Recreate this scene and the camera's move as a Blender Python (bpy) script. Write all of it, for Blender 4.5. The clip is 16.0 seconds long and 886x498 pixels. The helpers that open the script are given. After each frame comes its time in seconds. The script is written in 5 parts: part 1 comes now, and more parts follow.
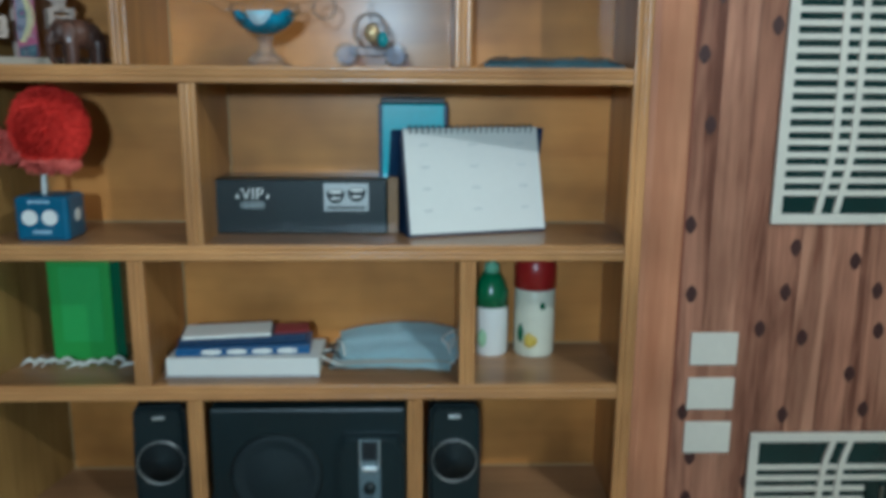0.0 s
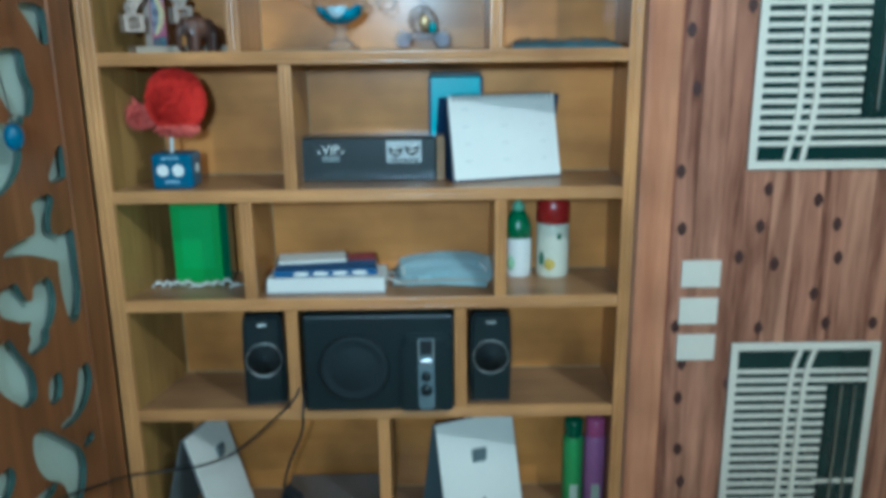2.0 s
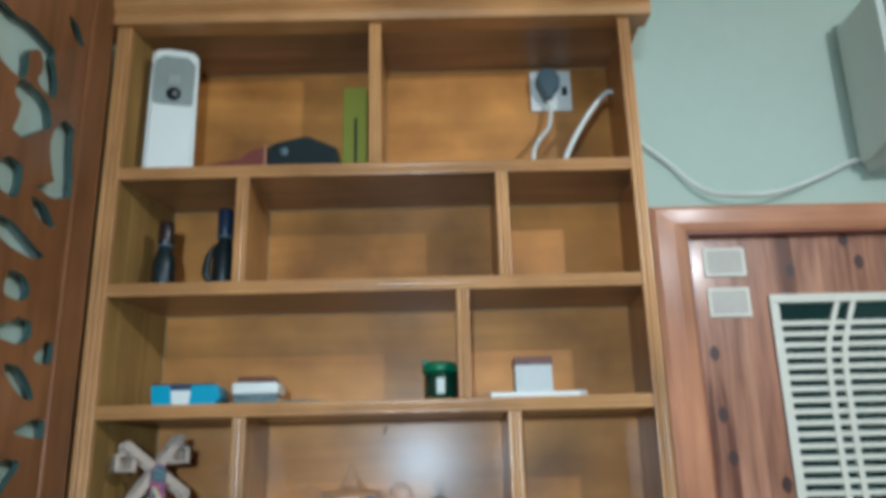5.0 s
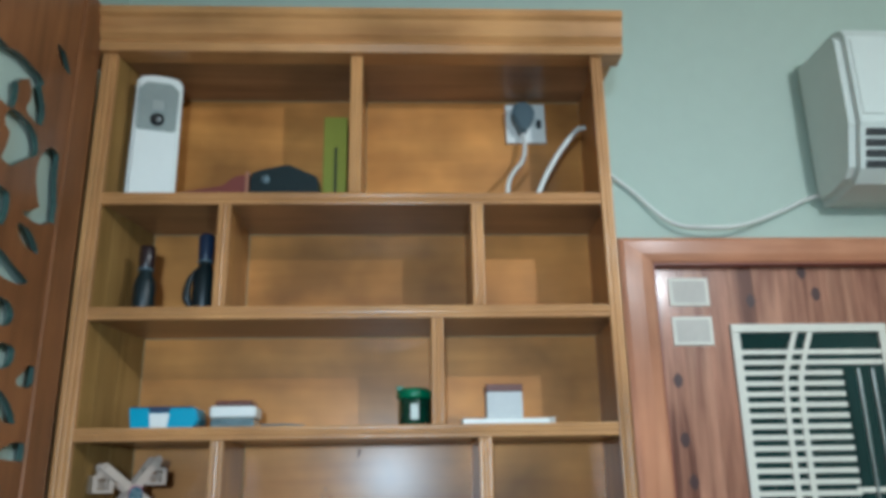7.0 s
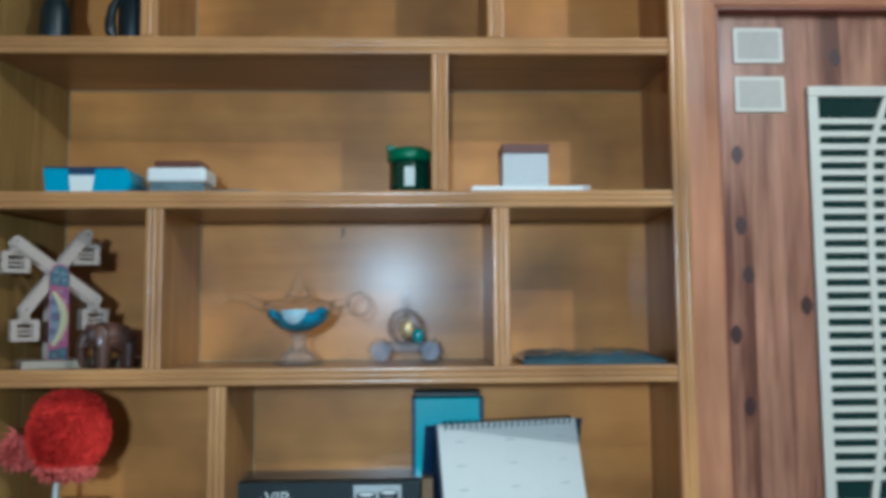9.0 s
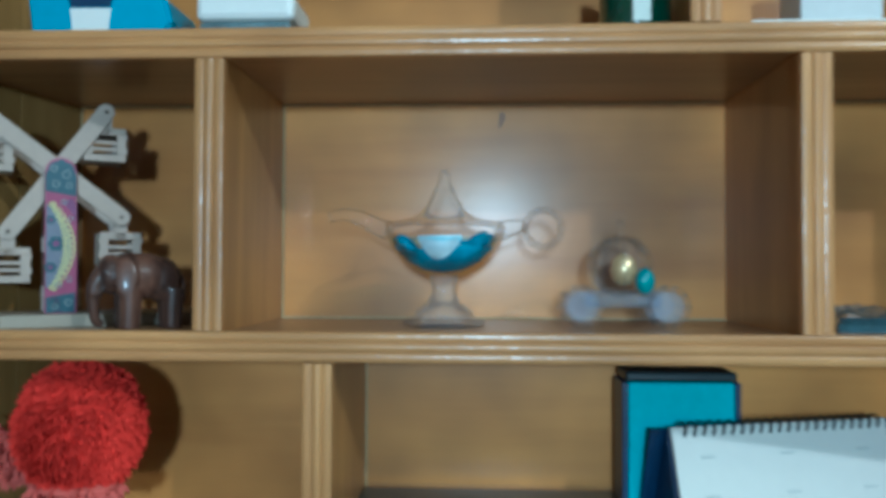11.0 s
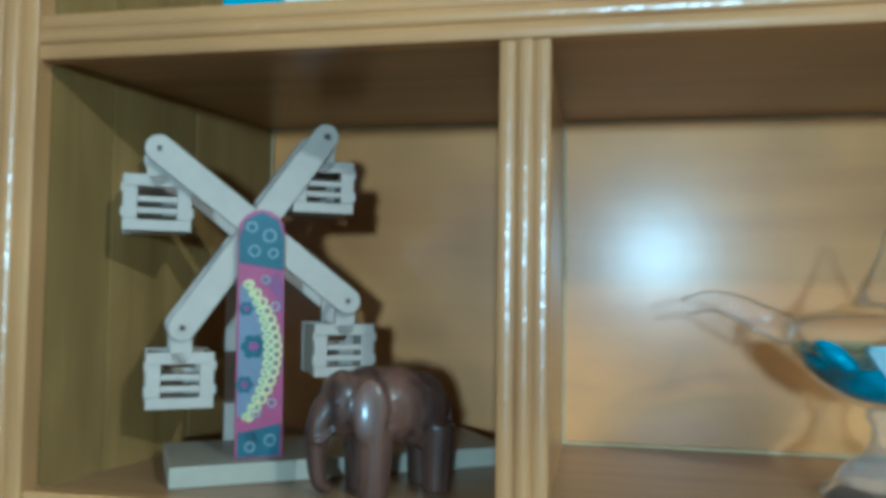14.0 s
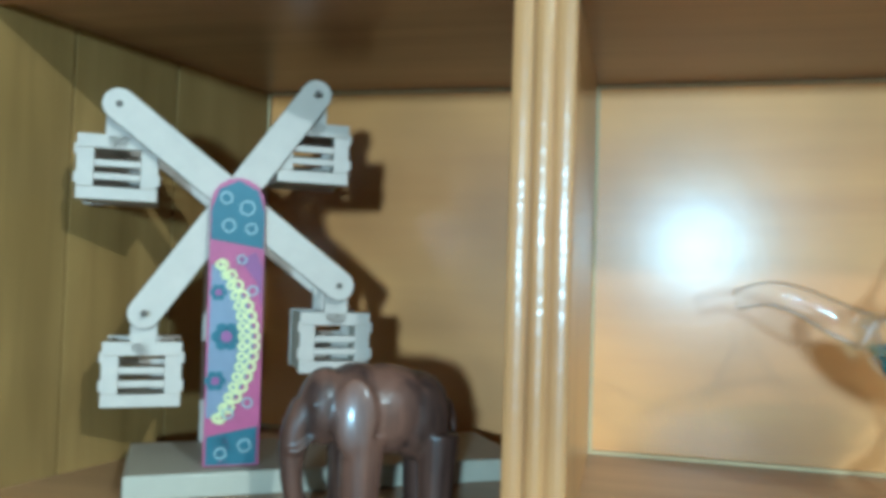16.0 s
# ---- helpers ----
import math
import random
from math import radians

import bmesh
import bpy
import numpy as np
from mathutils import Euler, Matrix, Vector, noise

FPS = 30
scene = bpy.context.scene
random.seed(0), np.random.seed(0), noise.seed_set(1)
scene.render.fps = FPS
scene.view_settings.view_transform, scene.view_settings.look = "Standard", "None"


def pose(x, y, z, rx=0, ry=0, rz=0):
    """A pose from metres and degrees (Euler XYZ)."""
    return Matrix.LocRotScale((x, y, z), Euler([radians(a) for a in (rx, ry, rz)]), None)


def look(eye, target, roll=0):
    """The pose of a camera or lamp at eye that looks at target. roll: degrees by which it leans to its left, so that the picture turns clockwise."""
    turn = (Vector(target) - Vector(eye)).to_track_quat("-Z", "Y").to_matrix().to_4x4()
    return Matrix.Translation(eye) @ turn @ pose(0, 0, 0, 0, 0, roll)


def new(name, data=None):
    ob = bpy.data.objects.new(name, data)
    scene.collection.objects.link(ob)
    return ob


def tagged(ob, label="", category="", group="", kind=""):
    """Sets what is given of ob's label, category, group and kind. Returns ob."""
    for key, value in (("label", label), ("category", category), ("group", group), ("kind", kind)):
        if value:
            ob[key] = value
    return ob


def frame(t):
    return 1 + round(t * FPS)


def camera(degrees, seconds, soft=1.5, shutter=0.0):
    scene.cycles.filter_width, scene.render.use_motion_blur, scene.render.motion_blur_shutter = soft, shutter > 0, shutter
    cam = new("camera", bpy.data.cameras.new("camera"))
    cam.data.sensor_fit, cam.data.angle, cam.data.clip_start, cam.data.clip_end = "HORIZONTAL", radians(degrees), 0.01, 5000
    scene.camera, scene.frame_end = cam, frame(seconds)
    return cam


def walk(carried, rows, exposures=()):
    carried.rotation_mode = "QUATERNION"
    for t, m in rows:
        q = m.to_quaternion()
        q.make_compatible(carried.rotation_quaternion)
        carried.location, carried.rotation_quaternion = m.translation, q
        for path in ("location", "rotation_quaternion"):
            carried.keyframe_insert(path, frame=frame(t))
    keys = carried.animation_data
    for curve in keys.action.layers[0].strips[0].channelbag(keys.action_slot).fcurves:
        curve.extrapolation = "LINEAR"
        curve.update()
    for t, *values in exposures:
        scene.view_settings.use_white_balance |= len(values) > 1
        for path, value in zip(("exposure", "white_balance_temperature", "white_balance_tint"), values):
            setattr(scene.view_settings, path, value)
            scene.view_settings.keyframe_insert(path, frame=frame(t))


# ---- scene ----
cam = camera(57.9, 16.0, soft=4.3, shutter=0.5)
PATH = [
    (0, (0.008, 0.117, 1.591), (0.069, 2.072, 1.174), 0.4),
    (0.5, (0.002, 0.015, 1.602), (0.0, 1.948, 1.089), -0.5),
    (1, (-0.034, -0.109, 1.616), (-0.06, 1.808, 1.047), -0.7),
    (1.5, (-0.033, -0.196, 1.616), (-0.031, 1.709, 1.008), -0.7),
    (2, (-0.04, -0.202, 1.626), (-0.022, 1.731, 1.113), -0.6),
    (2.5, (-0.059, -0.19, 1.634), (-0.03, 1.786, 1.326), -0.6),
    (3, (-0.08, -0.185, 1.665), (-0.055, 1.812, 1.555), -1.7),
    (3.5, (-0.096, -0.181, 1.671), (-0.051, 1.818, 1.647), -1.3),
    (4, (-0.086, -0.144, 1.678), (-0.05, 1.855, 1.741), -0.4),
    (4.3, (-0.06, -0.117, 1.692), (-0.039, 1.868, 1.942), -0.2),
    (4.5, (-0.056, -0.112, 1.696), (-0.026, 1.846, 2.106), -0.8),
    (5, (-0.05, -0.117, 1.688), (-0.038, 1.798, 2.264), -1.4),
    (5.2, (-0.056, -0.139, 1.69), (-0.05, 1.756, 2.328), -1.3),
    (7.3, (-0.062, -0.17, 1.711), (0.037, 1.741, 2.293), -1.1),
    (7.5, (-0.055, -0.129, 1.709), (0.047, 1.784, 2.283), -1.2),
    (8, (-0.018, -0.019, 1.699), (0.064, 1.904, 2.242), -1.2),
    (8.5, (-0.003, 0.058, 1.687), (0.064, 2.041, 1.937), -0.3),
    (9, (-0.039, 0.163, 1.667), (0.021, 2.155, 1.836), -0.4),
    (9.5, (-0.098, 0.247, 1.665), (-0.035, 2.243, 1.777), 0.3),
    (9.7, (-0.114, 0.281, 1.666), (-0.074, 2.278, 1.762), 0.8),
    (10, (-0.129, 0.322, 1.663), (-0.099, 2.321, 1.712), 0.1),
    (10.2, (-0.145, 0.387, 1.643), (-0.108, 2.386, 1.693), 0.2),
    (12.3, (-0.197, 0.706, 1.681), (-0.574, 2.67, 1.729), 0.1),
    (12.5, (-0.214, 0.697, 1.685), (-0.557, 2.666, 1.743), -0.3),
    (13, (-0.272, 0.714, 1.688), (-0.575, 2.685, 1.833), -0.7),
    (13.5, (-0.321, 0.77, 1.695), (-0.656, 2.738, 1.821), -0.1),
    (14, (-0.342, 0.844, 1.701), (-0.72, 2.806, 1.799), 0.8),
    (14.5, (-0.361, 0.913, 1.696), (-0.809, 2.862, 1.758), 2.1),
    (15, (-0.373, 0.934, 1.695), (-0.867, 2.872, 1.727), 2.3),
    (15.5, (-0.363, 0.925, 1.698), (-0.872, 2.859, 1.738), 2.1),
    (16, (-0.341, 0.907, 1.7), (-0.805, 2.852, 1.765), 1.8),
]
walk(cam, [(t, look(eye, target, roll)) for t, eye, target, roll in PATH],
     exposures=[(0.0, -0.1, 5250, 5), (0.5, 0.05, 4650, -3), (1.0, 0.3, 4900, -1), (1.5, 0.5, 4850, -5), (2.0, 0.3, 4800, -2), (2.5, 0.12, 5050, 3), (3.0, 0.08, 4500, -5), (3.5, 0.05, 4650, 0),
                (4.0, 0.02, 5150, 6),
                (4.5, 0.1, 4650, 1), (5.0, 0.12, 5350, 8), (7.5, 0.12, 5250, 7), (8.0, 0.08, 4880, 0), (8.5, 0.05, 4900, 5), (9.0, 0.05, 5100, 6), (9.5, -0.05, 4780, 0), (10.0, 0.0, 4650, -5), (10.2, 0.05, 4650, -5), (12.5, 0.25, 4350, -8), (13.0, 0.24, 3950, -16), (14.0, 0.55, 4250, -14), (15.0, 1.1, 4350, -15),
                (16.0, 1.15, 4400, -13)])

# ---- light ----
world = bpy.data.worlds.new("world")
scene.world = world
world.use_nodes = True
world.node_tree.nodes["Background"].inputs[0].default_value = (0.55, 0.75, 0.8, 1)
world.node_tree.nodes["Background"].inputs[1].default_value = 0.25


def lamp(name, kind, at, watts, colour, size, target=None):
    data = bpy.data.lights.new(name, kind)
    data.energy, data.color = watts, colour
    if kind == "AREA":
        data.shape, data.size = "DISK", size
    else:
        data.shadow_soft_size = size
    ob = new(name, data)
    ob.matrix_world = look(at, target) if target else Matrix.Translation(at)
    return ob


# a bulb high in the room, and a torch held near the camera's line
lamp("room_lamp", "POINT", (1.03, -0.3, 2.6), 46, (1.0, 0.93, 0.82), 0.03)
torch = lamp("torch_lamp", "SPOT", (-0.14, -0.9, 1.82), 80, (0.81, 0.95, 0.98), 0.06, (-0.03, 1.3, 1.66))
torch.data.spot_size, torch.data.spot_blend = radians(74), 1.0


# ---- materials ----
def shader(name):
    m = bpy.data.materials.new(name)
    m.use_nodes = True
    return m, m.node_tree.nodes, m.node_tree.links, m.node_tree.nodes["Principled BSDF"]


def rgba(c):
    return (*c, 1.0)


def wood(name, dark, light, grain="x", scale=1.0, rough=0.34, coat=0.35, bump=0.08, patch=0.25, span=(0.42, 0.92), coat_rough=0.16, lump=0.0):
    """Varnished wood: long fibres along one axis, slow patches of stain, and fine pores."""
    m, nodes, links, bsdf = shader(name)
    coord, info = nodes.new("ShaderNodeTexCoord"), nodes.new("ShaderNodeObjectInfo")
    shift = nodes.new("ShaderNodeVectorMath")
    shift.operation = "MULTIPLY_ADD"
    rnd = nodes.new("ShaderNodeCombineXYZ")
    for n in range(3):
        links.new(info.outputs["Random"], rnd.inputs[n])
    links.new(rnd.outputs[0], shift.inputs[0])
    shift.inputs[1].default_value = (7.0, 5.0, 9.0)
    links.new(coord.outputs["Object"], shift.inputs[2])
    stretch = {"x": (2.5, 28, 28), "y": (28, 2.5, 28), "z": (28, 28, 2.5)}[grain]

    def layer(mult, detail, distort):
        mp, tex = nodes.new("ShaderNodeMapping"), nodes.new("ShaderNodeTexNoise")
        mp.inputs["Scale"].default_value = [a * mult * scale for a in stretch]
        links.new(shift.outputs[0], mp.inputs[0])
        links.new(mp.outputs[0], tex.inputs["Vector"])
        tex.inputs["Scale"].default_value, tex.inputs["Detail"].default_value = 1.0, detail
        tex.inputs["Distortion"].default_value = distort
        return tex.outputs["Fac"]

    broad, fine = layer(0.6, 3, 1.2), layer(4.0, 4, 0.4)
    cloud = nodes.new("ShaderNodeTexNoise")
    cloud.inputs["Scale"].default_value, cloud.inputs["Detail"].default_value = 5.0, 3
    links.new(shift.outputs[0], cloud.inputs["Vector"])
    mix = nodes.new("ShaderNodeMath")
    mix.operation = "MULTIPLY_ADD"
    links.new(fine, mix.inputs[0])
    mix.inputs[1].default_value = 0.35
    links.new(broad, mix.inputs[2])
    ramp = nodes.new("ShaderNodeValToRGB")
    ramp.color_ramp.elements[0].position, ramp.color_ramp.elements[1].position = span
    ramp.color_ramp.elements[0].color, ramp.color_ramp.elements[1].color = rgba(dark), rgba(light)
    links.new(mix.outputs[0], ramp.inputs[0])
    hsv = nodes.new("ShaderNodeHueSaturation")
    val = nodes.new("ShaderNodeMapRange")
    val.inputs["From Min"].default_value, val.inputs["From Max"].default_value = 0.3, 0.7
    val.inputs["To Min"].default_value, val.inputs["To Max"].default_value = 1 - patch, 1 + patch
    links.new(cloud.outputs["Fac"], val.inputs[0])
    links.new(val.outputs[0], hsv.inputs["Value"])
    links.new(ramp.outputs[0], hsv.inputs["Color"])
    links.new(hsv.outputs[0], bsdf.inputs["Base Color"])
    rr = nodes.new("ShaderNodeMapRange")
    rr.inputs["To Min"].default_value, rr.inputs["To Max"].default_value = rough - 0.07, rough + 0.1
    links.new(cloud.outputs["Fac"], rr.inputs[0])
    links.new(rr.outputs[0], bsdf.inputs["Roughness"])
    bsdf.inputs["Coat Weight"].default_value, bsdf.inputs["Coat Roughness"].default_value = coat, coat_rough
    bsdf.inputs["Specular IOR Level"].default_value = 0.25
    b = nodes.new("ShaderNodeBump")
    b.inputs["Strength"].default_value, b.inputs["Distance"].default_value = bump, 0.002
    links.new(mix.outputs[0], b.inputs["Height"])
    links.new(b.outputs[0], bsdf.inputs["Normal"])
    if lump:  # runs and drops in the thick varnish
        runs, lb = nodes.new("ShaderNodeTexNoise"), nodes.new("ShaderNodeBump")
        runs.inputs["Scale"].default_value, runs.inputs["Detail"].default_value = 130.0, 2
        links.new(shift.outputs[0], runs.inputs["Vector"])
        lb.inputs["Strength"].default_value, lb.inputs["Distance"].default_value = lump, 0.004
        links.new(runs.outputs["Fac"], lb.inputs["Height"])
        links.new(lb.outputs[0], bsdf.inputs["Coat Normal"])
    return m


def plain(name, colour, rough=0.5, metal=0.0, vary=0.12, size=30.0, bump=0.05, coat=0.0, sheen=0.0):
    """A painted, plastic, paper or metal surface with slight unevenness at two scales."""
    m, nodes, links, bsdf = shader(name)
    coord = nodes.new("ShaderNodeTexCoord")
    big, small = nodes.new("ShaderNodeTexNoise"), nodes.new("ShaderNodeTexNoise")
    for tex, s in ((big, size * 0.25), (small, size * 4)):
        tex.inputs["Scale"].default_value, tex.inputs["Detail"].default_value = s, 3
        links.new(coord.outputs["Object"], tex.inputs["Vector"])
    add = nodes.new("ShaderNodeMath")
    add.operation = "MULTIPLY_ADD"
    links.new(small.outputs["Fac"], add.inputs[0])
    add.inputs[1].default_value = 0.4
    links.new(big.outputs["Fac"], add.inputs[2])
    val = nodes.new("ShaderNodeMapRange")
    val.inputs["From Min"].default_value, val.inputs["From Max"].default_value = 0.45, 0.95
    val.inputs["To Min"].default_value, val.inputs["To Max"].default_value = 1 - vary, 1 + vary
    links.new(add.outputs[0], val.inputs[0])
    hsv = nodes.new("ShaderNodeHueSaturation")
    hsv.inputs["Color"].default_value = rgba(colour)
    links.new(val.outputs[0], hsv.inputs["Value"])
    links.new(hsv.outputs[0], bsdf.inputs["Base Color"])
    bsdf.inputs["Roughness"].default_value, bsdf.inputs["Metallic"].default_value = rough, metal
    bsdf.inputs["Coat Weight"].default_value, bsdf.inputs["Sheen Weight"].default_value = coat, sheen
    b = nodes.new("ShaderNodeBump")
    b.inputs["Strength"].default_value, b.inputs["Distance"].default_value = bump, 0.001
    links.new(small.outputs["Fac"], b.inputs["Height"])
    links.new(b.outputs[0], bsdf.inputs["Normal"])
    return m


def glass(name, colour, rough=0.03, ior=1.45):
    m, nodes, links, bsdf = shader(name)
    bsdf.inputs["Base Color"].default_value = rgba(colour)
    bsdf.inputs["Transmission Weight"].default_value = 1.0
    bsdf.inputs["Roughness"].default_value, bsdf.inputs["IOR"].default_value = rough, ior
    return m


def thin_glass(name, tint, milk=0.0):
    """Blown glass or film: clear, with a gloss that grows towards the rim."""
    m, nodes, links, bsdf = shader(name)
    clear, gloss, mix, rim = (nodes.new("ShaderNodeBsdfTransparent"), nodes.new("ShaderNodeBsdfGlossy"),
                              nodes.new("ShaderNodeMixShader"), nodes.new("ShaderNodeFresnel"))
    clear.inputs["Color"].default_value = rgba(tint)
    gloss.inputs["Color"].default_value, gloss.inputs["Roughness"].default_value = (0.95, 0.97, 1, 1), 0.03
    rim.inputs["IOR"].default_value = 1.28
    least = nodes.new("ShaderNodeMath")
    least.operation = "MINIMUM"
    least.inputs[1].default_value = 0.5
    links.new(rim.outputs[0], least.inputs[0])
    links.new(least.outputs[0], mix.inputs[0])
    body, cloud = nodes.new("ShaderNodeMixShader"), nodes.new("ShaderNodeBsdfDiffuse")
    cloud.inputs["Color"].default_value, body.inputs[0].default_value = (0.85, 0.88, 0.92, 1), milk
    links.new(clear.outputs[0], body.inputs[1])
    links.new(cloud.outputs[0], body.inputs[2])
    links.new(body.outputs[0], mix.inputs[1])
    links.new(gloss.outputs[0], mix.inputs[2])
    links.new(mix.outputs[0], nodes["Material Output"].inputs["Surface"])
    return m


HONEY = wood("honey_wood", (0.40, 0.175, 0.045), (0.56, 0.28, 0.076), "x", rough=0.5, coat=0.29, scale=0.7, patch=0.3)
BACK_WOOD = wood("varnished_back", (0.4, 0.16, 0.036), (0.61, 0.28, 0.068), "x", rough=0.46, coat=0.3, scale=0.6, patch=0.46, span=(0.34, 1.0), coat_rough=0.22, lump=0.008)
SHELF_WOOD = wood("shelf_wood", (0.22, 0.116, 0.053), (0.37, 0.208, 0.094), "x", rough=0.4, coat=0.4, scale=0.8, patch=0.3, coat_rough=0.2)
HONEY_Z = wood("honey_wood_upright", (0.29, 0.135, 0.04), (0.48, 0.25, 0.075), "z", lump=0.015)
EDGE_X = wood("edge_wood", (0.37, 0.175, 0.062), (0.57, 0.305, 0.112), "x", rough=0.34, coat=0.3, patch=0.25, lump=0.13, coat_rough=0.2)
EDGE_Z = wood("edge_wood_upright", (0.37, 0.175, 0.062), (0.57, 0.305, 0.112), "z", rough=0.34, coat=0.3, patch=0.25, lump=0.13, coat_rough=0.2)
OLIVE = wood("olive_veneer", (0.19, 0.105, 0.028), (0.34, 0.2, 0.062), "z", rough=0.4, coat=0.2)
CASING = wood("casing_wood", (0.42, 0.17, 0.085), (0.6, 0.29, 0.16), "z", rough=0.36, coat=0.14, patch=0.2, lump=0.06)
CARVED = wood("carved_wood", (0.15, 0.06, 0.022), (0.28, 0.115, 0.042), "z", rough=0.45, coat=0.15)
FILLER = plain("filler", (0.42, 0.29, 0.13), 0.6)
WALL = plain("wall_paint", (0.46, 0.56, 0.49), 0.7, vary=0.05, size=6, bump=0.15)
CEIL = plain("ceiling_paint", (0.75, 0.78, 0.74), 0.8, vary=0.04, size=6)
FLOOR = plain("floor_tile", (0.45, 0.4, 0.33), 0.35, vary=0.1, size=4)


# ---- mesh helpers ----
def box(bm, x0, x1, y0, y1, z0, z1, bevel=0.0):
    """An axis-aligned box added to bm, with its edges rounded a little."""
    r = bmesh.ops.create_cube(bm, size=1.0, matrix=Matrix.LocRotScale(
        ((x0 + x1) / 2, (y0 + y1) / 2, (z0 + z1) / 2), None, (x1 - x0, y1 - y0, z1 - z0)))
    if bevel:
        edges = list({e for v in r["verts"] for e in v.link_edges})
        bmesh.ops.bevel(bm, geom=edges, offset=bevel, segments=2, affect="EDGES", profile=0.5)
    return bm


def a_box(*dims, bevel=0.0):
    return box(bmesh.new(), *dims, bevel=bevel)


def rod(bm, a, b, r, r2=None, n=12):
    """A round bar from a to b."""
    a, b = Vector(a), Vector(b)
    turn = (b - a).to_track_quat("Z", "Y").to_matrix().to_4x4()
    bmesh.ops.create_cone(bm, cap_ends=True, segments=n, radius1=r, radius2=r if r2 is None else r2,
                          depth=(b - a).length, matrix=Matrix.Translation((a + b) / 2) @ turn)
    return bm


def ball(bm, at, size, turn=None, n=2):
    bmesh.ops.create_icosphere(bm, subdivisions=n, radius=1.0,
                               matrix=Matrix.LocRotScale(at, turn, size if hasattr(size, "__len__") else (size,) * 3))
    return bm


def lathe(bm, profile, at=(0, 0, 0), n=28):
    """Turns a profile of (radius, height) round the z axis."""
    rings = []
    for r, z in profile:
        rings.append([bm.verts.new((at[0] + r * math.cos(a), at[1] + r * math.sin(a), at[2] + z))
                      for a in [2 * math.pi * k / n for k in range(n)]])
    for lo, hi in zip(rings, rings[1:]):
        for k in range(n):
            bm.faces.new((lo[k], lo[(k + 1) % n], hi[(k + 1) % n], hi[k]))
    bm.faces.new(list(reversed(rings[0])))
    bm.faces.new(rings[-1])
    return bm


def spline(points, per=10):
    """A smooth line through points."""
    p = [Vector(v) for v in points]
    p = [2 * p[0] - p[1]] + p + [2 * p[-1] - p[-2]]
    out = []
    for i in range(1, len(p) - 2):
        for k in range(per):
            t = k / per
            a, b, c, d = p[i - 1:i + 3]
            out.append(0.5 * (2 * b + (c - a) * t + (2 * a - 5 * b + 4 * c - d) * t * t + (3 * b - a - 3 * c + d) * t ** 3))
    return out + [p[-2]]


def tube(bm, points, radius, n=10, per=10):
    """A tube along a smooth line; radius is a number or one for each given point."""
    line = spline(points, per)
    m = len(line) - 1
    radii = [radius] * (m + 1) if not hasattr(radius, "__len__") else [float(v) for v in np.interp(
        np.linspace(0, len(radius) - 1, m + 1), range(len(radius)), radius)]
    rings, side = [], None
    for i, p in enumerate(line):
        way = (line[min(i + 1, m)] - line[max(i - 1, 0)]).normalized()
        side = way.orthogonal().normalized() if side is None else (side - side.dot(way) * way).normalized()
        up = way.cross(side)
        rings.append([bm.verts.new(p + radii[i] * (math.cos(a) * side + math.sin(a) * up))
                      for a in [2 * math.pi * k / n for k in range(n)]])
    for lo, hi in zip(rings, rings[1:]):
        for k in range(n):
            bm.faces.new((lo[k], lo[(k + 1) % n], hi[(k + 1) % n], hi[k]))
    bm.faces.new(list(reversed(rings[0])))
    bm.faces.new(rings[-1])
    return bm


def slab(bm, outline, y0, y1):
    """A flat plate: an outline of (x, z) pairs between two depths."""
    a = [bm.verts.new((x, y0, z)) for x, z in outline]
    b = [bm.verts.new((x, y1, z)) for x, z in outline]
    n = len(a)
    bm.faces.new(a)
    bm.faces.new(list(reversed(b)))
    for k in range(n):
        bm.faces.new((a[k], b[k], b[(k + 1) % n], a[(k + 1) % n]))
    bmesh.ops.recalc_face_normals(bm, faces=bm.faces)
    return bm


def finish(name, bm, material, smooth=False):
    bmesh.ops.recalc_face_normals(bm, faces=bm.faces)
    me = bpy.data.meshes.new(name)
    bm.to_mesh(me)
    bm.free()
    me.materials.append(material)
    if smooth:
        me.shade_smooth()
    return me


def part(name, bm, material, parent, label="", smooth=False):
    ob = new(name, finish(name, bm, material, smooth))
    ob.parent = parent
    return tagged(ob, label)


def thing(name, label, category, at=(0, 0, 0), turn=0.0, group="", kind=""):
    ob = new(name)
    ob.empty_display_size = 0.05
    ob.matrix_world = pose(*at, 0, 0, turn)
    return tagged(ob, label, category, group, kind)


def setting(name, bm, material, label, category="", smooth=False):
    ob = new(name, finish(name, bm, material, smooth))
    return tagged(ob, label, category or name.split("_")[0], kind="structure")


def solo(name, bm, material, label, category, at=(0, 0, 0), turn=0.0, smooth=False, group=""):
    ob = new(name, finish(name, bm, material, smooth))
    ob.matrix_world = pose(*at, 0, 0, turn)
    return tagged(ob, label, category, group)


# ---- the room ----
LEFT, RIGHT, REAR, TOP = -0.72, 2.4, -3.0, 2.92
DOOR_L, DOOR_R, DOOR_T = 0.468, 1.142, 2.19
setting("floor", a_box(LEFT - 0.1, RIGHT + 0.1, REAR - 0.1, 1.7, -0.1, 0), FLOOR, "plain beige tiled floor of the room")
setting("ceiling", a_box(LEFT - 0.1, RIGHT + 0.1, REAR - 0.1, 1.7, TOP, TOP + 0.1), CEIL, "plain white painted ceiling")
wn = bmesh.new()
box(wn, LEFT - 0.1, DOOR_L, 1.5, 1.62, 0, TOP)
box(wn, DOOR_R, RIGHT + 0.1, 1.5, 1.62, 0, TOP)
box(wn, DOOR_L, DOOR_R, 1.5, 1.62, DOOR_T, TOP)
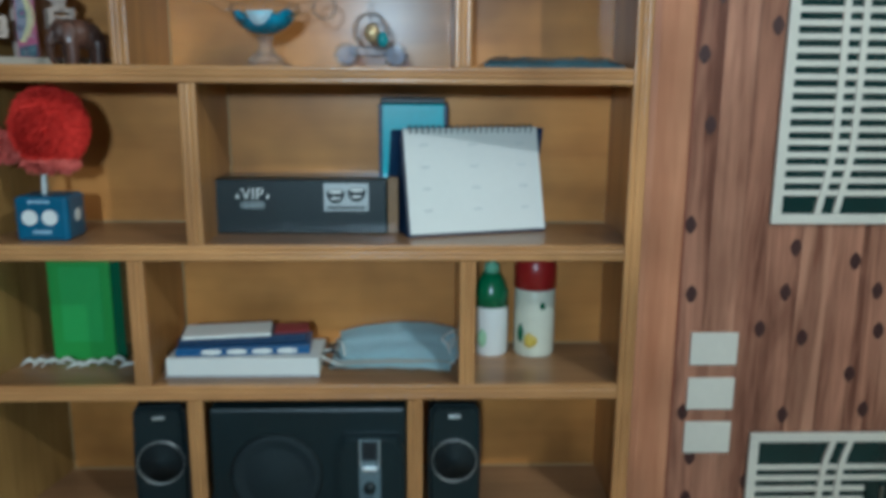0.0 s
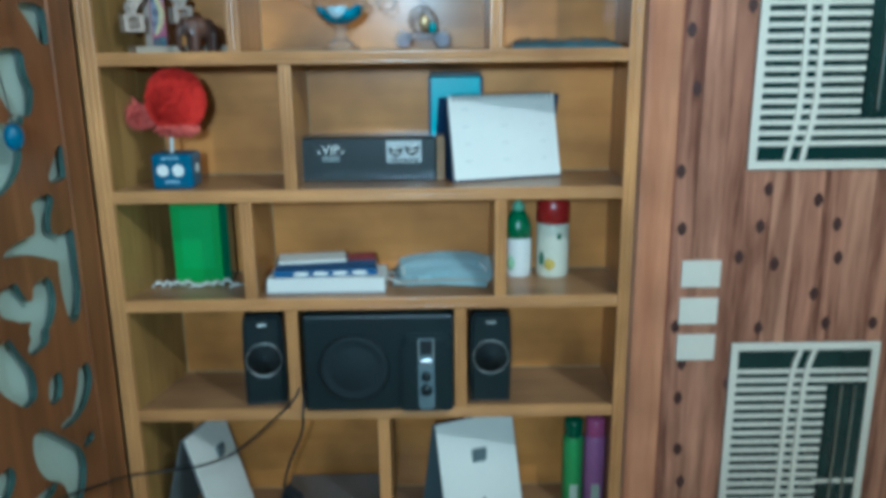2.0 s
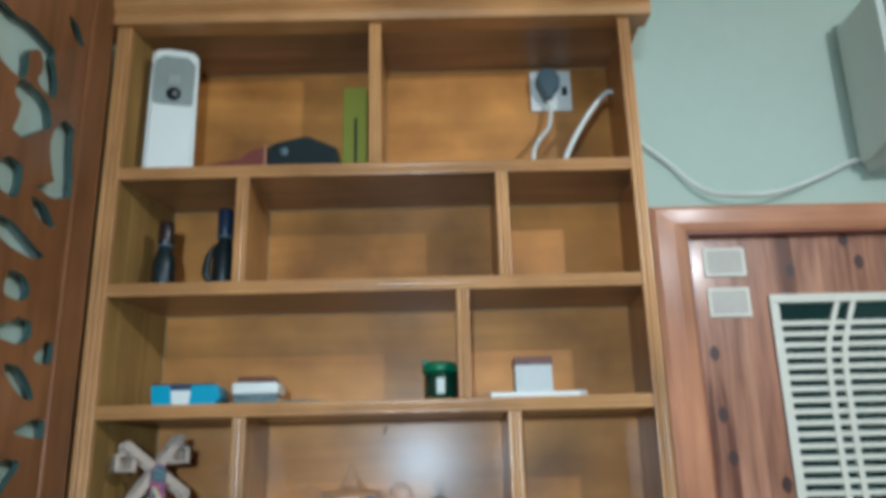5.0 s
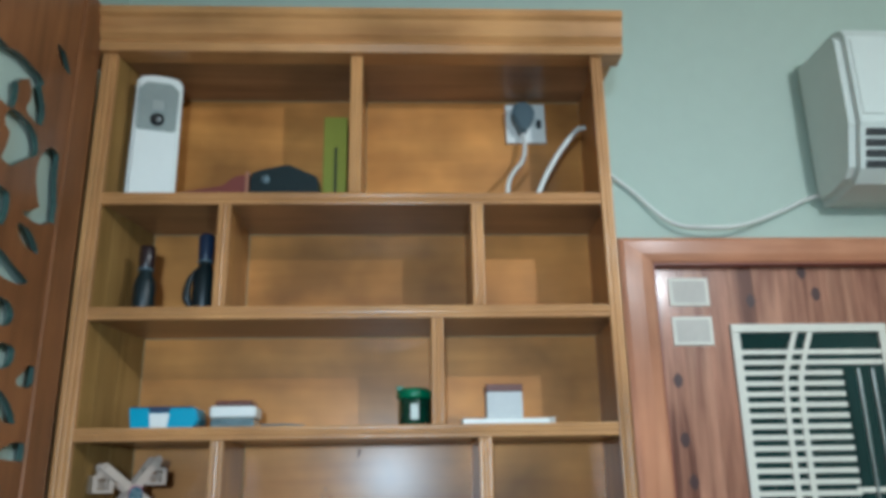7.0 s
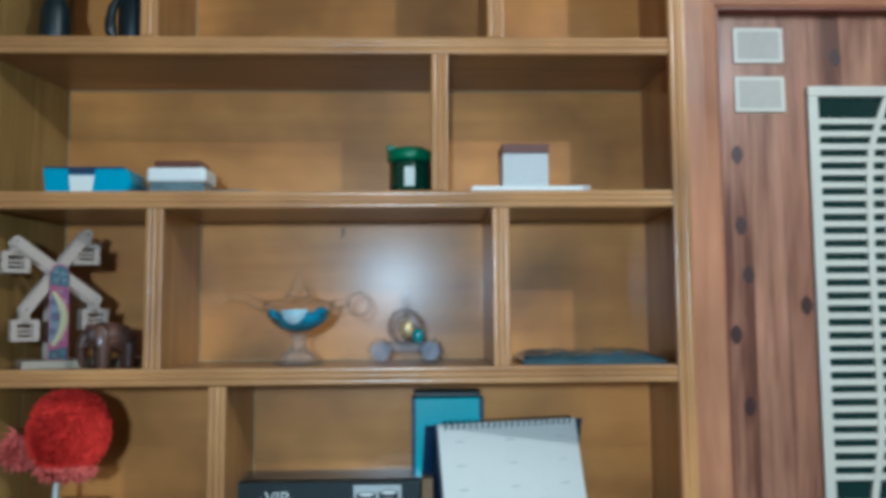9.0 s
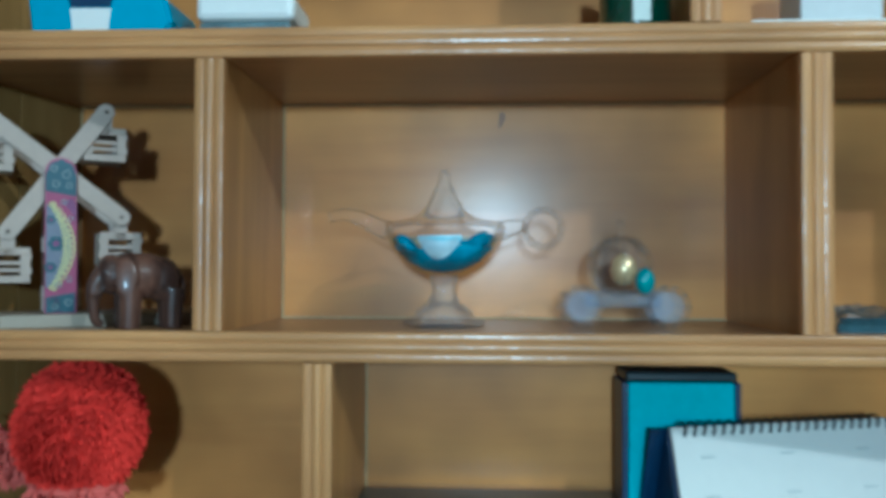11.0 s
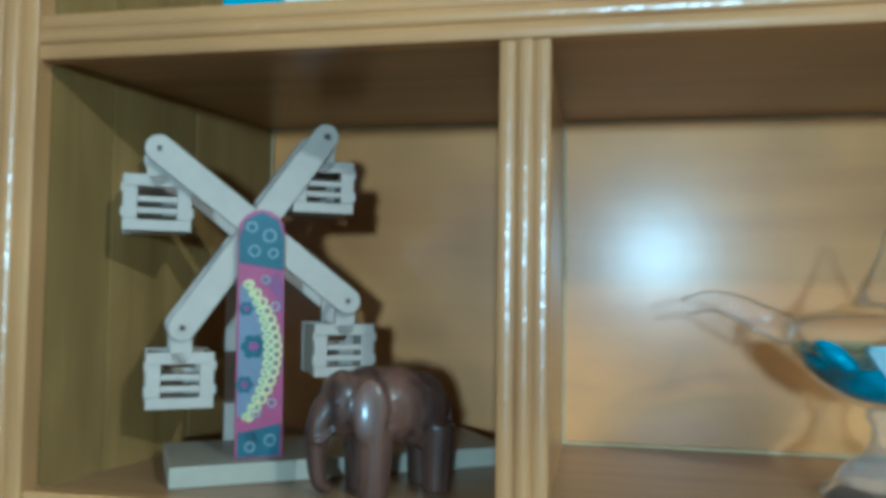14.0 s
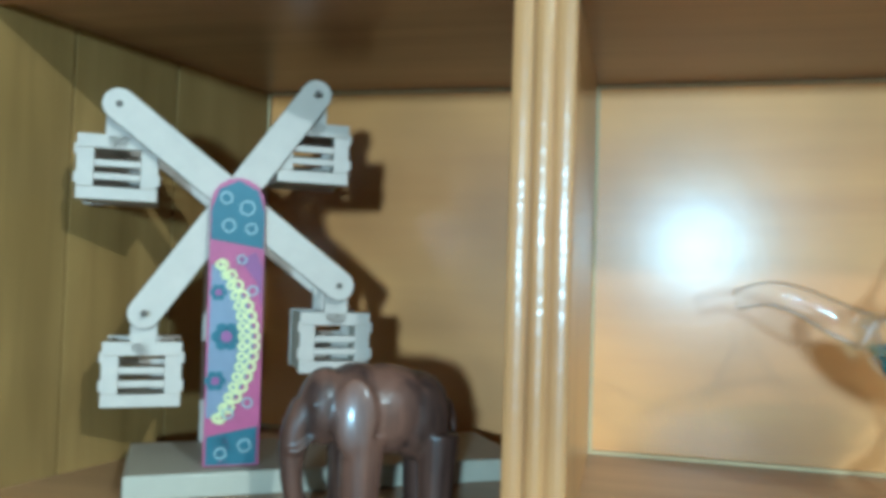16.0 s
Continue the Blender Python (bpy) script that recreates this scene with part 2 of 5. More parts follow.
setting("wall_north", wn, WALL, "pale green painted wall round the door", "wall")
setting("wall_west", a_box(LEFT - 0.1, LEFT, REAR, 1.5, 0, TOP), WALL, "pale green painted wall behind the carved screen", "wall")
setting("wall_east", a_box(RIGHT, RIGHT + 0.1, REAR, 1.5, 0, TOP), WALL, "pale green painted wall", "wall")
setting("wall_south", a_box(LEFT - 0.1, RIGHT + 0.1, REAR - 0.1, REAR, 0, TOP), WALL, "pale green painted wall", "wall")

# ---- the bookcase ----
XL, XLB, XR, XRI, FRONT, BACK = -0.603, -0.563, 0.288, 0.304, 1.175, 1.363
SHELF = [2.236, 2.028, 1.827, 1.604, 1.369, 1.169, 0.952, 0.676]
HEAD = 2.515
case = thing("bookcase", "tall honey-varnished wooden bookcase with unequal open cells", "bookcase")


def moulding(length, width=0.022, depth=0.009):
    """A strip of three rounded beads, its length along z from 0, its face towards -y."""
    bm, prof = bmesh.new(), []
    for k in range(3):
        c, r = -width / 3 + k * width / 3, width / 6 - 0.0002
        for a in range(7):
            ang = math.pi * (1 - a / 6)
            prof.append((c + r * math.cos(ang), -depth + 0.001 - (0.001 + (0.001 if k == 1 else 0)) * math.sin(ang)))
    prof = [(-width / 2, 0)] + prof + [(width / 2, 0)]
    lo = [bm.verts.new((x, y, 0)) for x, y in prof]
    hi = [bm.verts.new((x, y, length)) for x, y in prof]
    for k in range(len(prof)):
        j = (k + 1) % len(prof)
        bm.faces.new((lo[k], lo[j], hi[j], hi[k]))
    bm.faces.new(lo)
    bm.faces.new(hi)
    return bm


def laid(bm, m):
    bmesh.ops.transform(bm, matrix=m, verts=bm.verts)
    return bm


part("side_panel", a_box(XL - 0.022, XL - 0.004, FRONT + 0.008, 1.499, 0.0, HEAD), HONEY_Z, case)
part("side_panel", a_box(XRI, XRI + 0.006, FRONT + 0.008, 1.499, 0.0, HEAD), HONEY_Z, case)
lean = (XLB - XL) / (BACK - FRONT)  # the inner side is not square to the back
for y0, y1 in [(FRONT + 0.01, 1.222), (1.2235, 1.285), (1.2865, BACK)]:
    xa, xb = XL + lean * (y0 - FRONT), XL + lean * (y1 - FRONT)
    pl = bmesh.new()
    slab(pl, [(XL - 0.004, y0), (xa, y0), (xb, y1), (XL - 0.004, y1)], 0.0, HEAD)
    laid(pl, Matrix(((1, 0, 0, 0), (0, 0, 1, 0), (0, 1, 0, 0), (0, 0, 0, 1))))
    part("plank", pl, OLIVE, case)
part("back_panel", a_box(XL - 0.004, XRI, BACK, BACK + 0.012, 0.0, HEAD), BACK_WOOD, case)
part("stile", laid(moulding(HEAD, 0.028, 0.012), Matrix.Translation((XL - 0.012, FRONT + 0.009, 0))), EDGE_Z, case)
part("stile", laid(moulding(HEAD, 0.022, 0.012), Matrix.Translation((XR + 0.011, FRONT + 0.009, 0))), EDGE_Z, case)
part("top_panel", a_box(XL - 0.022, XR + 0.02, FRONT + 0.008, 1.499, HEAD, HEAD + 0.02), SHELF_WOOD, case)
part("plinth", a_box(XL, XR, FRONT + 0.012, FRONT + 0.03, 0.0, SHELF[7] - 0.02), HONEY, case)
for z in SHELF:
    s = part("shelf", a_box(XL, XRI, FRONT + 0.009, BACK, z - 0.018, z), SHELF_WOOD, case)
    part("edge_moulding", laid(moulding(XR - XL, 0.022), Matrix.Translation((XL, FRONT + 0.009, z - 0.0098)) @ pose(0, 0, 0, 0, 90, 0)), EDGE_X, s)
DIVIDERS = [(0, -0.157), (1, -0.385), (1, 0.062), (2, -0.0115), (3, -0.372), (3, 0.0655), (4, -0.2905), (5, -0.3735),
            (5, 0.0755), (6, -0.3045), (6, 0.003), (7, -0.1425)]
CELLS = []
for row in range(8):
    z0, z1 = SHELF[row], (SHELF[row - 1] - 0.0215 if row else HEAD)
    xs = [XL] + [x for r, x in DIVIDERS if r == row] + [XR]
    for x in xs[1:-1]:
        d = part("divider", a_box(x - 0.009, x + 0.009, FRONT + 0.009, BACK, z0, z1 + 0.0035), HONEY_Z, case)
        part("edge_moulding", laid(moulding(z1 - z0 - 0.0015, 0.022), Matrix.Translation((x, FRONT + 0.0088, z0 + 0.0015))), EDGE_Z, d)
    for a, b in zip(xs, xs[1:]):
        a, b = a + (0.009 if a != XL else 0), b - (0.009 if b != XR else 0)
        top = z1 + 0.0035 if row else HEAD
        a, b = XLB if a == XL else a, XRI if b == XR else b
        for dims in ((a, b, z0, z0 + 0.0018), (a, b, top - 0.0016, top), (a, a + 0.0016, z0 + 0.0018, top - 0.0016)):
            part("filler_bead", a_box(dims[0], dims[1], BACK - 0.003, BACK - 0.0002, dims[2], dims[3]), FILLER, case)
# cornice: a stepped board along the top
cb = bmesh.new()
slab(cb, [(-y, z) for y, z in [(1.205, HEAD - 0.002), (1.16, HEAD - 0.002), (1.155, HEAD + 0.012), (1.16, HEAD + 0.02), (1.15, HEAD + 0.03),
                               (1.146, HEAD + 0.06), (1.138, HEAD + 0.066), (1.138, HEAD + 0.08), (1.205, HEAD + 0.08)]], XL - 0.072, XR + 0.06)
laid(cb, Matrix(((0, 1, 0, 0), (-1, 0, 0, 0), (0, 0, 1, 0), (0, 0, 0, 1))))
part("cornice", cb, EDGE_X, case)
part("top_board", a_box(XL - 0.072, XR + 0.06, 1.205, 1.499, HEAD + 0.022, HEAD + 0.078), HONEY, case)
# a short dark knot in the varnished back board
kn = bmesh.new()
slab(kn, [(-0.155, 1.8), (-0.151, 1.802), (-0.149, 1.795), (-0.152, 1.789), (-0.156, 1.785), (-0.156, 1.79)], BACK - 0.0006, BACK + 0.001)
part("knot", kn, plain("panel_knot", (0.25, 0.115, 0.045), 0.5), case)

# ---- the door ----
DOOR_A = wood("door_wood", (0.15, 0.058, 0.036), (0.47, 0.225, 0.14), "z", scale=1.1, rough=0.36, coat=0.3, patch=0.15, span=(0.5, 0.84))
DOOR_B = wood("door_wood_light", (0.22, 0.09, 0.055), (0.53, 0.27, 0.17), "z", scale=1.1, rough=0.36, coat=0.3, patch=0.15, span=(0.48, 0.84))
KNOT = plain("knot", (0.055, 0.02, 0.018), 0.45)
CREAM = plain("cream_paint", (0.74, 0.72, 0.63), 0.45, vary=0.06)
GREY_CARD = plain("grey_card", (0.5, 0.47, 0.42), 0.5)
BLIND = plain("dark_glass", (0.006, 0.03, 0.028), 0.12, vary=0.2, coat=0.3)
CHROME = plain("dull_chrome", (0.45, 0.5, 0.5), 0.3, metal=1.0)
BLACKISH = plain("black_plastic", (0.012, 0.016, 0.02), 0.4, vary=0.2)

door = thing("door_1", "brown wood-grain door with knots and two white lattice panels", "door", kind="structure")
n_planks = 12
for k in range(n_planks):
    x0 = DOOR_L + 0.004 + k * (DOOR_R - DOOR_L - 0.008) / n_planks
    x1 = x0 + (DOOR_R - DOOR_L - 0.008) / n_planks - 0.0003
    part("plank", a_box(x0, x1, 1.5, 1.535, 0.005, DOOR_T - 0.004, bevel=0.0004), DOOR_B if k % 3 == 1 else DOOR_A, door)
KNOTS = [(0.512, 1.515), (0.49, 1.34), (0.5, 1.213), (0.683, 1.299), (0.672, 1.216), (0.794, 1.274), (0.841, 1.219), (0.631, 1.147),
         (0.711, 1.13), (0.852, 1.143), (0.807, 1.06), (0.689, 0.979), (0.841, 0.989), (0.949, 0.988), (0.5, 0.985), (0.52, 0.895),
         (0.517, 0.81), (0.525, 0.678), (0.537, 0.592), (0.513, 0.485), (0.63, 0.844), (0.508, 1.818), (0.518, 1.734), (0.493, 1.634),
         (0.615, 1.682), (0.684, 2.111), (0.831, 2.126), (0.806, 2.175), (0.506, 1.94), (1.01, 1.2), (1.04, 1.05), (1.08, 1.6), (1.05, 1.9)]
for x, z in KNOTS:
    kb = bmesh.new()
    slab(kb, [(x + 0.0105 * math.copysign(abs(math.cos(a)) ** 1.3, math.cos(a)), z + 0.0165 * math.copysign(abs(math.sin(a)) ** 1.3, math.sin(a)))
              for a in [2 * math.pi * k / 16 for k in range(16)]], 1.4992, 1.5005)
    part("knot", kb, KNOT, door)
for z, framed in ((1.11, 0), (1.023, 0), (0.936, 0), (2.131, 1), (2.045, 1)):
    plate = part("plate", a_box(0.505, 0.592, 1.4955, 1.5002, z - 0.031, z + 0.031, bevel=0.0012), CREAM, door, "small cream rectangular plate")
    if framed:
        part("inlay", a_box(0.512, 0.585, 1.4947, 1.4956, z - 0.0245, z + 0.0245), GREY_CARD, plate, "grey inlay")


def lattice(z0, z1, sway, box_z0, box_z1):
    """A white frame over dark glass, with level bars, two swaying strands and a dark slot with upright rods."""
    x0, x1, y0 = 0.629, 0.97, 1.49
    fr = part("lattice_frame", a_box(x0, x1, 1.4985, 1.4995, z0, z1), BLIND, door, "white lattice frame over dark green glass")
    for dims in ((x0, x1, y0, 1.4985, z0, z0 + 0.018), (x0, x1, y0, 1.4985, z1 - 0.018, z1),
                 (x0, x0 + 0.018, y0, 1.4985, z0 + 0.018, z1 - 0.018), (x1 - 0.018, x1, y0, 1.4985, z0 + 0.018, z1 - 0.018)):
        part("frame_bar", a_box(*dims, bevel=0.002), CREAM, fr)
    z, pitch = z0 + 0.055, 0.0222
    while z < z1 - 0.05:
        inside = box_z0 - 0.004 < z < box_z1 + 0.004
        part("slat", a_box(x0 + 0.018, 0.86 if inside else x1 - 0.018, y0 + 0.004, 1.4975, z - 0.0052, z + 0.0052, bevel=0.001), CREAM, fr)
        z += pitch
    for off in (0.0, 0.033):
        pts = spline([(x + off, 0.0, zz) for x, zz in sway], 8)
        bm = bmesh.new()
        left, right = [(p.x - 0.0055, p.z) for p in pts], [(p.x + 0.0055, p.z) for p in pts]
        for k in range(len(pts) - 1):
            quad = [left[k], right[k], right[k + 1], left[k + 1]]
            a = [bm.verts.new((x, y0 + 0.0025, zz)) for x, zz in quad]
            b = [bm.verts.new((x, 1.498, zz)) for x, zz in quad]
            bm.faces.new(a)
            for i in (1, 3):
                bm.faces.new((a[i], a[(i + 1) % 4], b[(i + 1) % 4], b[i]))
        bmesh.ops.remove_doubles(bm, verts=bm.verts, dist=0.0001)
        part("strand", bm, CREAM, fr)
    slot = part("slot", a_box(0.864, x1 - 0.0185, 1.4945, 1.498, box_z0, box_z1), BLIND, fr, "dark glass slot with upright rods")
    part("slot_bar", a_box(0.85, x1 - 0.018, y0 + 0.004, 1.4945, (box_z0 + box_z1) / 2 - 0.005, (box_z0 + box_z1) / 2 + 0.005, bevel=0.001), CREAM, fr)
    for x in (0.893, 0.924):
        part("slot_rod", rod(bmesh.new(), (x, 1.493, box_z0 + 0.006), (x, 1.493, box_z1 - 0.006), 0.0035), CHROME, fr)


lattice(1.343, 2.058, [(0.775, 2.055), (0.75, 1.99), (0.733, 1.92), (0.728, 1.75), (0.73, 1.57), (0.728, 1.46), (0.712, 1.362)], 1.462, 1.966)
lattice(0.22, 0.945, [(0.79, 0.93), (0.776, 0.87), (0.771, 0.75), (0.769, 0.46), (0.765, 0.36), (0.745, 0.236)], 0.34, 0.842)

# casing round the door: three mitred boards with a rounded face
cas = thing("trim", "orange-brown varnished door casing", "door casing", kind="structure")


def casing(bm, a, b, inward):
    """A board from a to b (x, z), its inner edge on the line, mitred outwards, with a stepped face."""
    steps = [(0.0, 0.0), (0.0, 0.026), (0.004, 0.03), (0.02, 0.033), (0.048, 0.035), (0.056, 0.031), (0.06, 0.0)]
    (ax, az), (bx, bz) = a, b
    ends = []
    for (x, z), m in ((a, inward[0]), (b, inward[1])):
        ends.append([bm.verts.new((x + m[0] * o, 1.4998 - d, z + m[1] * o)) for o, d in steps])
    for k in range(len(steps) - 1):
        bm.faces.new((ends[0][k], ends[0][k + 1], ends[1][k + 1], ends[1][k]))
    return bm


part("side_casing", casing(bmesh.new(), (DOOR_L, 0.0), (DOOR_L, DOOR_T), ((-1.3, 0), (-1.3, 1))), CASING, cas)
part("side_casing", casing(bmesh.new(), (DOOR_R, 0.0), (DOOR_R, DOOR_T), ((1, 0), (1, 1))), CASING, cas)
part("head_casing", casing(bmesh.new(), (DOOR_L, DOOR_T), (DOOR_R, DOOR_T), ((-1.3, 1), (1, 1))),
     wood("casing_wood_level", (0.42, 0.17, 0.085), (0.6, 0.29, 0.16), "x", rough=0.36, coat=0.14, patch=0.15), cas)
JAMB = plain("red_jamb", (0.2, 0.045, 0.025), 0.4)
part("jamb", a_box(DOOR_L - 0.0015, DOOR_L + 0.0035, 1.474, 1.5005, 0, DOOR_T), JAMB, cas, "dark red jamb edge")
part("jamb", a_box(DOOR_L, DOOR_R, 1.474, 1.5005, DOOR_T - 0.0035, DOOR_T + 0.0015), JAMB, cas, "dark red jamb edge")
part("jamb", a_box(DOOR_R - 0.0035, DOOR_R + 0.0015, 1.474, 1.5005, 0, DOOR_T), JAMB, cas, "dark red jamb edge")
setting("wall_passage", a_box(DOOR_L - 0.1, DOOR_R + 0.1, 1.64, 1.7, 0, DOOR_T + 0.1), WALL, "plain wall closing the space behind the door", "wall")

# ---- air conditioner ----
AC_WHITE = plain("ac_plastic", (0.62, 0.68, 0.65), 0.35, vary=0.04, size=8)
ac = thing("air_conditioner", "white split air conditioner mounted high on the wall", "air conditioner")
ab = bmesh.new()
AC_SIDE = [(1.4995, 2.325), (1.4995, 2.684), (1.355, 2.684), (1.318, 2.672), (1.305, 2.649), (1.305, 2.447), (1.31, 2.436), (1.335, 2.352), (1.365, 2.33), (1.44, 2.32)]
slab(ab, [(-y, z) for y, z in AC_SIDE], 0.865, 1.7)
laid(ab, Matrix(((0, 1, 0, 0), (-1, 0, 0, 0), (0, 0, 1, 0), (0, 0, 0, 1))))
bmesh.ops.bevel(ab, geom=[e for e in ab.edges if all(v.co.x < 0.866 for v in e.verts) or all(v.co.x > 1.699 for v in e.verts)], offset=0.016, segments=4, affect="EDGES")
part("body", ab, AC_WHITE, ac, smooth=False)
part("front_panel", a_box(0.889, 1.676, 1.3015, 1.3065, 2.463, 2.642, bevel=0.002), AC_WHITE, ac)
for k in range(4):
    z = 2.426 - 0.0215 * k
    y = 1.313 + 0.0064 * k
    part("louvre_gap", a_box(0.893, 1.67, y - 0.006, y + 0.012, z - 0.0068, z + 0.0068), BLACKISH, ac, "dark air outlet slot")
CORD = plain("white_cord", (0.7, 0.72, 0.68), 0.5)
solo("air_conditioner_cable", tube(bmesh.new(), [(0.312, 1.484, 2.47), (0.36, 1.486, 2.43), (0.44, 1.49, 2.365), (0.52, 1.478, 2.285), (0.60, 1.456, 2.266), (0.68, 1.462, 2.275),
                                      (0.77, 1.478, 2.31), (0.83, 1.48, 2.338), (0.868, 1.48, 2.35)], 0.0042), CORD,
     "white power cord hanging from the air conditioner to the bookcase", "cable", smooth=True)

# ---- carved screen ----
SCREEN_X = -0.634
CUT_EDGE = plain("cut_edge_teal", (0.035, 0.075, 0.065), 0.45, vary=0.4, size=30)


# pierced strokes: y, z, length, turn, bow, then the half width in mm at start, middle and end
UPPER_ARCH = [(0.983, 1.387, 0.051, -98, 0.00, 11.8, 6.7, 9.3), (1.067, 1.464, 0.043, -105, -0.01, 1.8, 5.3, 10.5),
    (0.872, 1.339, 0.057, -15, 0.11, 3.9, 10.6, 13.6), (0.977, 1.324, 0.040, -35, 0.00, 11.9, 14.0, 14.4),
    (1.045, 1.318, 0.135, -92, 0.00, 10.8, 12.7, 2.8), (0.855, 1.289, 0.037, -72, -0.13, 7.0, 10.9, 8.0)]
INNER_SCROLL = [(0.877, 1.254, 0.034, -17, -0.20, 8.0, 10.7, 15.2), (0.946, 1.269, 0.057, -99, 0.08, 8.4, 12.7, 13.5),
    (0.929, 1.213, 0.025, -108, -0.02, 13.5, 8.4, 10.9), (0.823, 1.223, 0.065, -80, -0.08, 3.1, 12.5, 14.3),
    (0.844, 1.159, 0.045, -74, 0.03, 14.3, 10.5, 3.3), (0.947, 1.121, 0.038, -94, -0.01, 2.6, 6.1, 2.6)]
LOW_SCROLL = [(1.042, 1.095, 0.061, -106, 0.11, 3.8, 9.5, 8.4), (1.010, 1.036, 0.027, 178, 0.24, 8.4, 5.5, 2.7),
    (1.034, 0.977, 0.012, -100, -0.18, 1.9, 3.8, 3.9), (0.874, 1.062, 0.080, -70, -0.04, 2.5, 13.7, 17.8),
    (0.926, 0.987, 0.100, -82, 0.15, 17.8, 14.0, 7.4), (0.954, 0.888, 0.025, -173, 0.18, 7.4, 4.6, 2.7),
    (0.878, 0.958, 0.049, 175, -0.03, 7.8, 10.0, 3.2), (0.768, 1.049, 0.031, -94, 0.05, 7.7, 9.3, 4.6),
    (1.022, 0.833, 0.040, -115, 0.08, 2.0, 5.9, 7.8), (0.813, 0.927, 0.047, -56, 0.05, 5.0, 7.6, 5.2)]
LEAF_SPRAY = [(0.889, 1.496, 0.075, -109, 0.09, 19.4, 22.2, 5.7), (0.892, 1.782, 0.052, -115, -0.07, 9.0, 10.2, 4.3),
    (1.014, 1.675, 0.056, -65, 0.18, 5.7, 12.5, 3.4), (0.949, 1.603, 0.047, -85, -0.14, 13.7, 18.9, 16.9),
    (0.957, 1.556, 0.032, -80, -0.07, 16.9, 13.8, 4.6), (0.940, 1.519, 0.007, -90, 0.00, 3.8, 5.3, 3.8),
    (0.931, 1.763, 0.027, -132, 0.00, 4.5, 5.9, 4.4)]
HIGH_LEAVES = [(0.945, 1.985, 0.026, -97, 0.16, 6.1, 10.8, 6.1), (0.914, 1.906, 0.038, 30, -0.25, 4.5, 11.6, 6.3),
    (1.062, 1.912, 0.030, -113, 0.11, 1.7, 5.9, 5.8), (0.962, 1.860, 0.044, -51, 0.01, 5.4, 7.1, 2.4),
    (1.002, 1.778, 0.029, 16, -0.02, 2.4, 8.2, 12.6), (0.990, 1.734, 0.046, -115, -0.06, 6.4, 7.0, 3.1)]
CREST = [(0.838, 2.329, 0.058, -79, 0.03, 10.8, 17.1, 14.0), (0.865, 2.311, 0.054, 38, 0.17, 11.0, 11.6, 6.8),
    (0.947, 2.331, 0.048, -83, 0.11, 5.1, 6.0, 8.5), (0.907, 2.237, 0.017, -10, 0.74, 9.6, 16.5, 16.5),
    (0.940, 2.234, 0.058, -112, 0.01, 16.5, 8.0, 2.4), (1.013, 2.432, 0.028, -58, -0.03, 2.7, 4.6, 1.9),
    (1.040, 2.259, 0.082, -92, -0.08, 2.7, 11.4, 12.3), (1.035, 2.177, 0.030, -73, -0.08, 12.3, 9.6, 4.4),
    (0.984, 2.128, 0.032, 38, -0.08, 3.3, 5.9, 6.9), (0.976, 2.105, 0.028, -48, -0.04, 4.9, 7.5, 3.4),
    (0.902, 2.137, 0.044, -97, -0.05, 3.9, 9.9, 6.1), (0.904, 2.041, 0.048, -11, -0.10, 13.7, 11.7, 2.5)]
ACROSS = 0.52  # the carver's strokes are drawn out sideways


